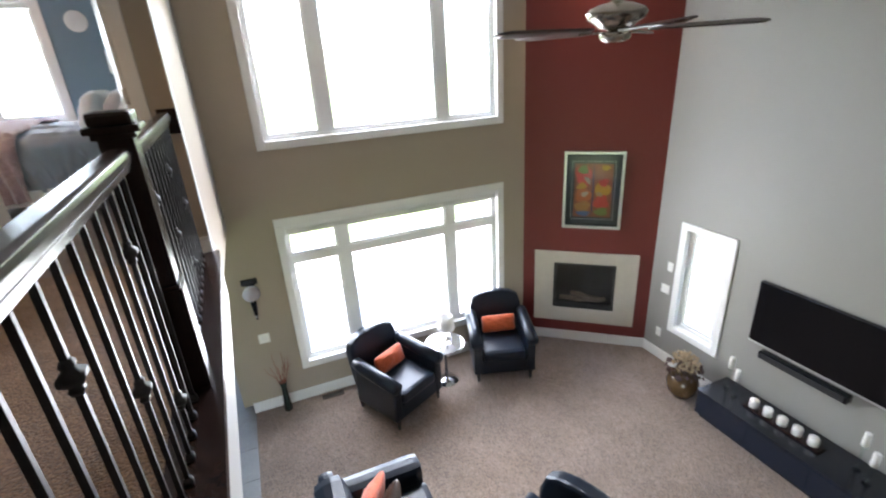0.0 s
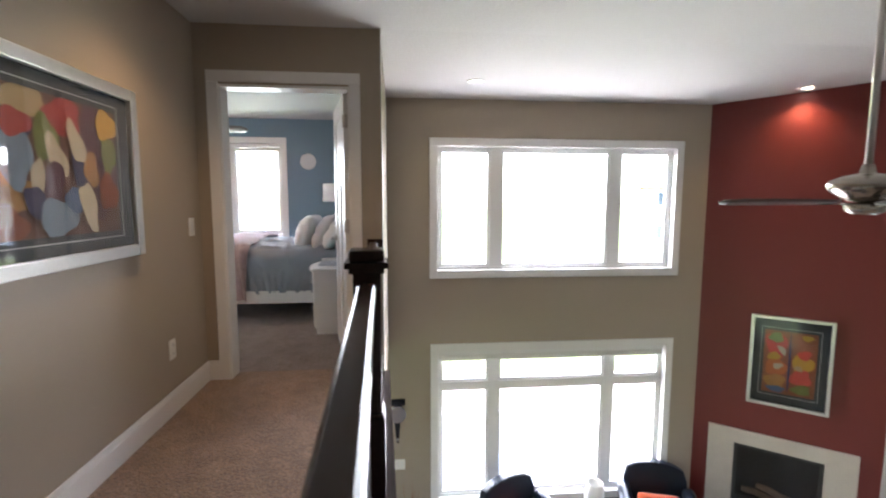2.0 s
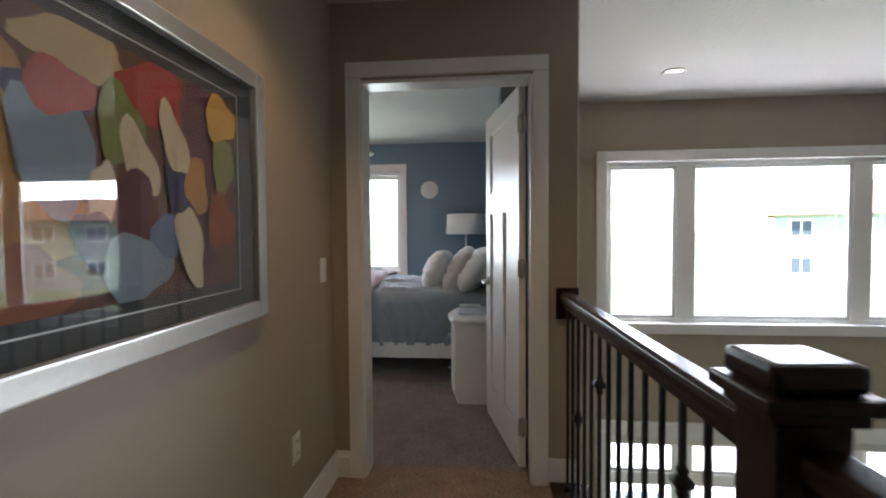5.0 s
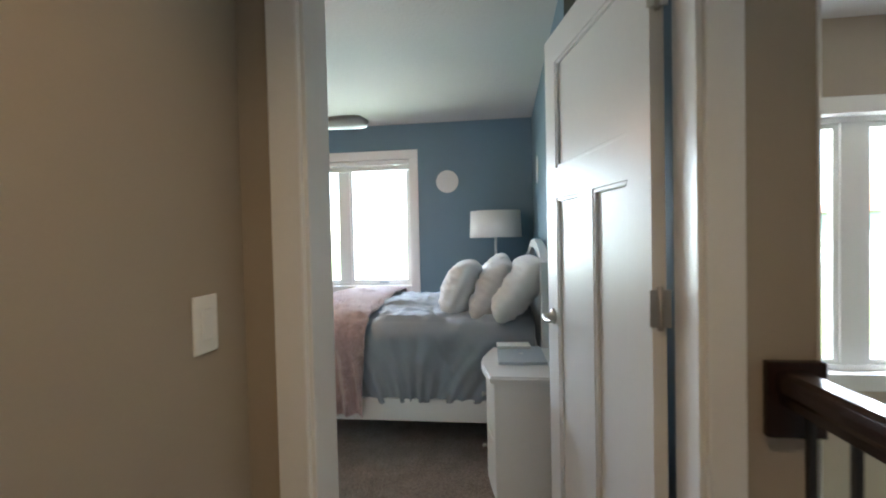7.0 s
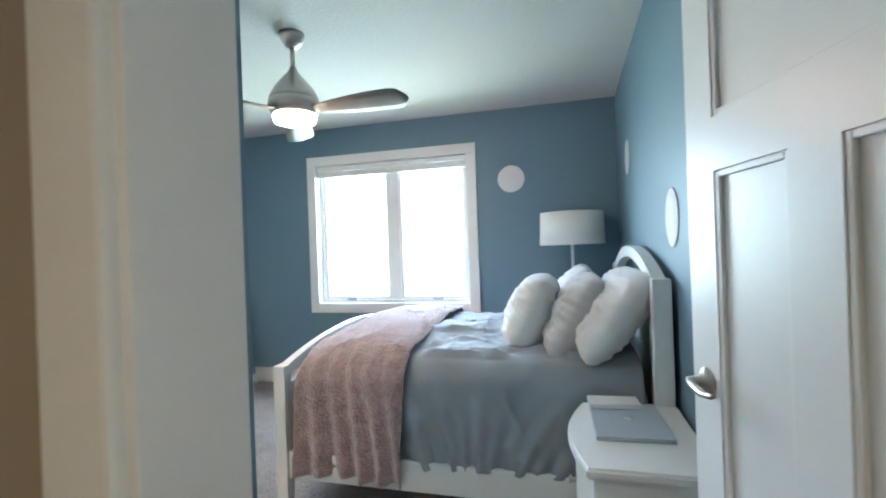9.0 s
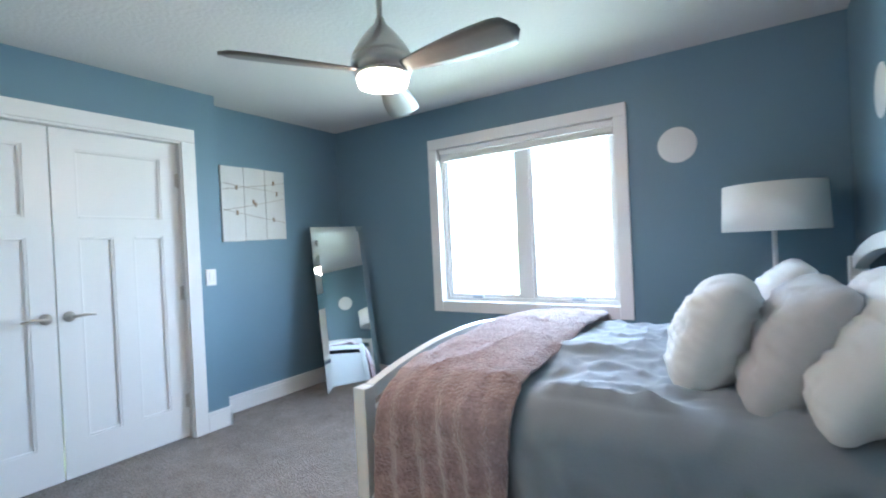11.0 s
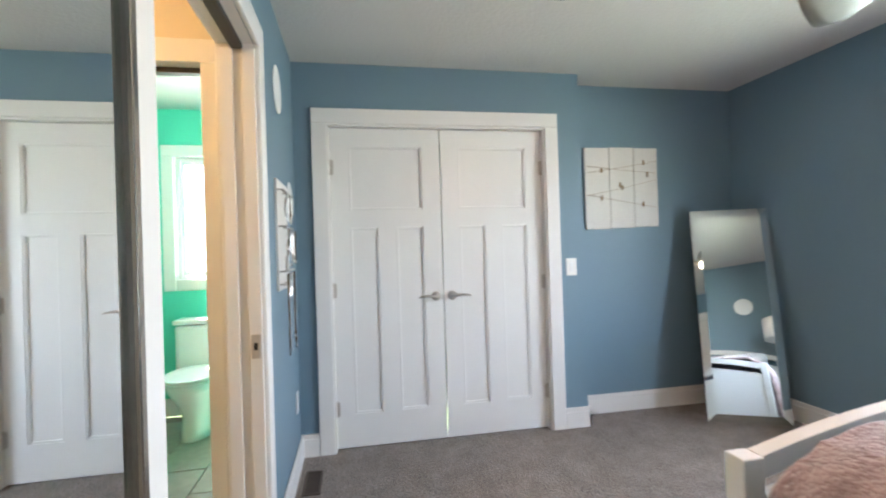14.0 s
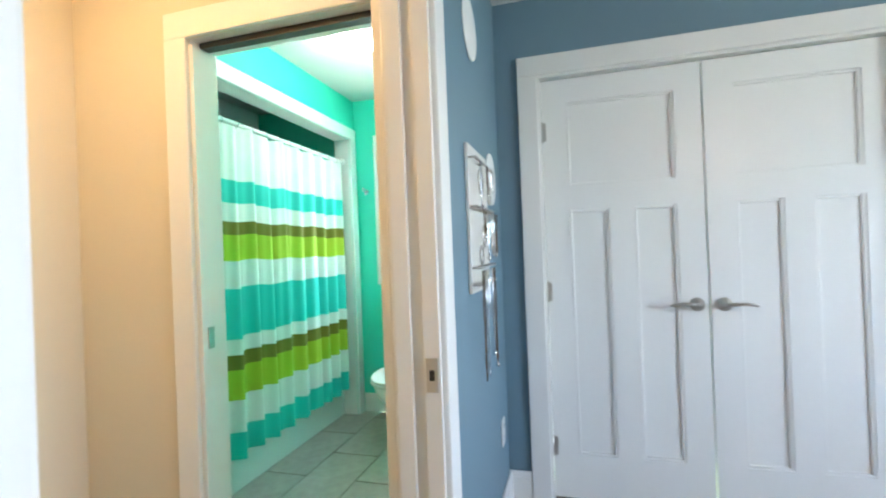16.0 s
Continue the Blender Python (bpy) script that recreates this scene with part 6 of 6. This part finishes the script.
part("flush_lever", tube([(-0.23, 0.16, 0.68), (-0.245, 0.16, 0.68), (-0.25, 0.20, 0.675), (-0.25, 0.24, 0.67)], 0.007, 8), M_CHROME, wc)
bath_lamp = thing("bath_ceiling_light", "lit square glass ceiling light with fan grille", "ceiling light", pose(-2.90, -0.37, CEIL))
part("grille", box((-0.16, -0.16, -0.02), (0.16, 0.16, 0.0), 0.006), M_WHITE, bath_lamp)
gl = part("diffuser", lathe([(0.0, -0.02), (0.12, -0.02), (0.11, -0.05), (0.07, -0.065), (0.0, -0.07)], 28), M_BATHLAMP, bath_lamp)
gl.visible_shadow = False
for x, y, z, t in ((-3.9, -0.83, 1.715, 90), (-2.075, -0.70, 1.64, -90)):
    hk = thing("robe_hook", "chrome double robe hook on the turquoise wall", "robe hook", pose(x, y, z, 0, 0, t))
    part("backplate", moved(lathe([(0.0, 0.0), (0.022, 0.0), (0.02, 0.008), (0.0, 0.01)], 18), pose(0, 0, 0, 90, 0, 0)), M_CHROME, hk)
    part("prong", tube([(0, -0.008, 0), (0, -0.04, 0.0), (0, -0.055, 0.018)], 0.006, 8), M_CHROME, hk)
    part("knob", moved(lathe([(0.0, -0.01), (0.011, -0.004), (0.011, 0.004), (0.0, 0.01)], 12), pose(0, -0.055, 0.022)), M_CHROME, hk)
# assumed fixture to go with the added vestibule bulb; it stays out of view
vl = thing("vestibule_ceiling_light", "assumed warm glass bowl light on the vestibule ceiling, out of view", "ceiling light", pose(-1.15, -0.55, CEIL))
part("base", lathe([(0.0, -0.02), (0.12, -0.02), (0.12, 0.0), (0.0, 0.0)], 24), M_NICKEL, vl)
gl = part("bowl", lathe([(0.0, -0.02), (0.13, -0.02), (0.11, -0.06), (0.05, -0.085), (0.0, -0.09)], 24), M_LAMP_WARM, vl)
gl.visible_shadow = False
# tiles of the bathroom and of the floor downstairs
shape = mesh_of("tile", box((-0.2975, -0.1475, -0.012), (0.2975, 0.1475, 0.0), 0.002), M_TILE_BATH)
k = 0
for j in range(6):
    for i in range(4):
        x = -3.60 + 0.605 * i + (0.3 if j % 2 else 0) - 0.15
        y = -0.90 + 0.303 * j - 0.02
        if x > -2.20 or x < -3.75 or y + 0.15 > 0.30:
            continue
        t = new("tile", shape)
        t.parent, t.location = FLOOR_BATH, (x, y, 0.0)
shape = mesh_of("tile", box((-0.223, -0.223, -0.012), (0.223, 0.223, 0.0), 0.003), M_TILE)
for i in range(5):
    for j in range(13):
        t = new("tile", shape)
        t.parent, t.location = FLOOR_TILED, (0.842 - 0.45 * i, 3.0 - 0.45 * j, LOW)

# ---- outdoors ----
structure("ground", box((-400, -300, LOW - 0.45), (400, 900, LOW - 0.25)), M_GRASS, label="mown green lawn behind the house", category="ground")
# patio enlarged in pale concrete so the shaded ground outside renders near white
structure("patio", box((0.5, 1.74, LOW - 0.26), (9.5, 6.8, LOW - 0.2), 0.01), M_CONCRETE, label="pale concrete patio slab outside the window", category="patio")
# added pale slab that makes the side window's view near white
structure("side_slab", box((6.3, -3.0, LOW - 0.26), (9.0, 1.735, LOW - 0.204), 0.01), M_CONCRETE, label="pale slab added beside the house to whiten the side window view", category="patio")


def house(x, y, w, d, h, turn, wall_mat, label):
    ob = thing("house", label, "house", pose(x, y, LOW - 0.3, 0, 0, turn))
    part("wall", box((-w / 2, -d / 2, 0), (w / 2, d / 2, h)), wall_mat, ob)
    bm = bmesh.new()
    e, r = 0.5, 2.6
    base = [bm.verts.new(p) for p in ((-w / 2 - e, -d / 2 - e, h), (w / 2 + e, -d / 2 - e, h), (w / 2 + e, d / 2 + e, h), (-w / 2 - e, d / 2 + e, h))]
    ridge = [bm.verts.new(p) for p in ((-w / 2 + d * 0.4, 0, h + r), (w / 2 - d * 0.4, 0, h + r))]
    bm.faces.new(base[::-1])
    bm.faces.new((base[0], base[1], ridge[1], ridge[0]))
    bm.faces.new((base[2], base[3], ridge[0], ridge[1]))
    bm.faces.new((base[1], base[2], ridge[1]))
    bm.faces.new((base[3], base[0], ridge[0]))
    part("roof", bm, M_ROOF, ob, "brown hipped shingle roof")
    n = max(2, int(w / 3))
    for k in range(n):
        for z in (1.0, 3.7):
            if z + 1.3 > h:
                continue
            u = -w / 2 + (k + 0.5) * w / n
            bm = bmesh.new()
            for a, b, c, f in ((u - 0.7, u - 0.58, z, z + 1.3), (u + 0.58, u + 0.7, z, z + 1.3), (u - 0.58, u + 0.58, z, z + 0.12), (u - 0.58, u + 0.58, z + 1.18, z + 1.3), (u - 0.05, u + 0.05, z + 0.12, z + 1.18)):
                bm_box(bm, (a, -d / 2 - 0.06, c), (b, -d / 2 - 0.001, f))
            win = part("window", bm, M_WHITE, ob)
            part("pane", box((u - 0.58, -d / 2 - 0.03, z + 0.12), (u + 0.58, -d / 2 - 0.002, z + 1.18)), M_DARKGLASS, win)
    return ob


house(31, 34, 16, 9, 5.3, -30, M_SIDING, "sage green two-storey house with brown roof and white windows")
house(52, 40, 13, 9, 5.0, -35, M_SIDING_B, "pale two-storey house with brown roof")
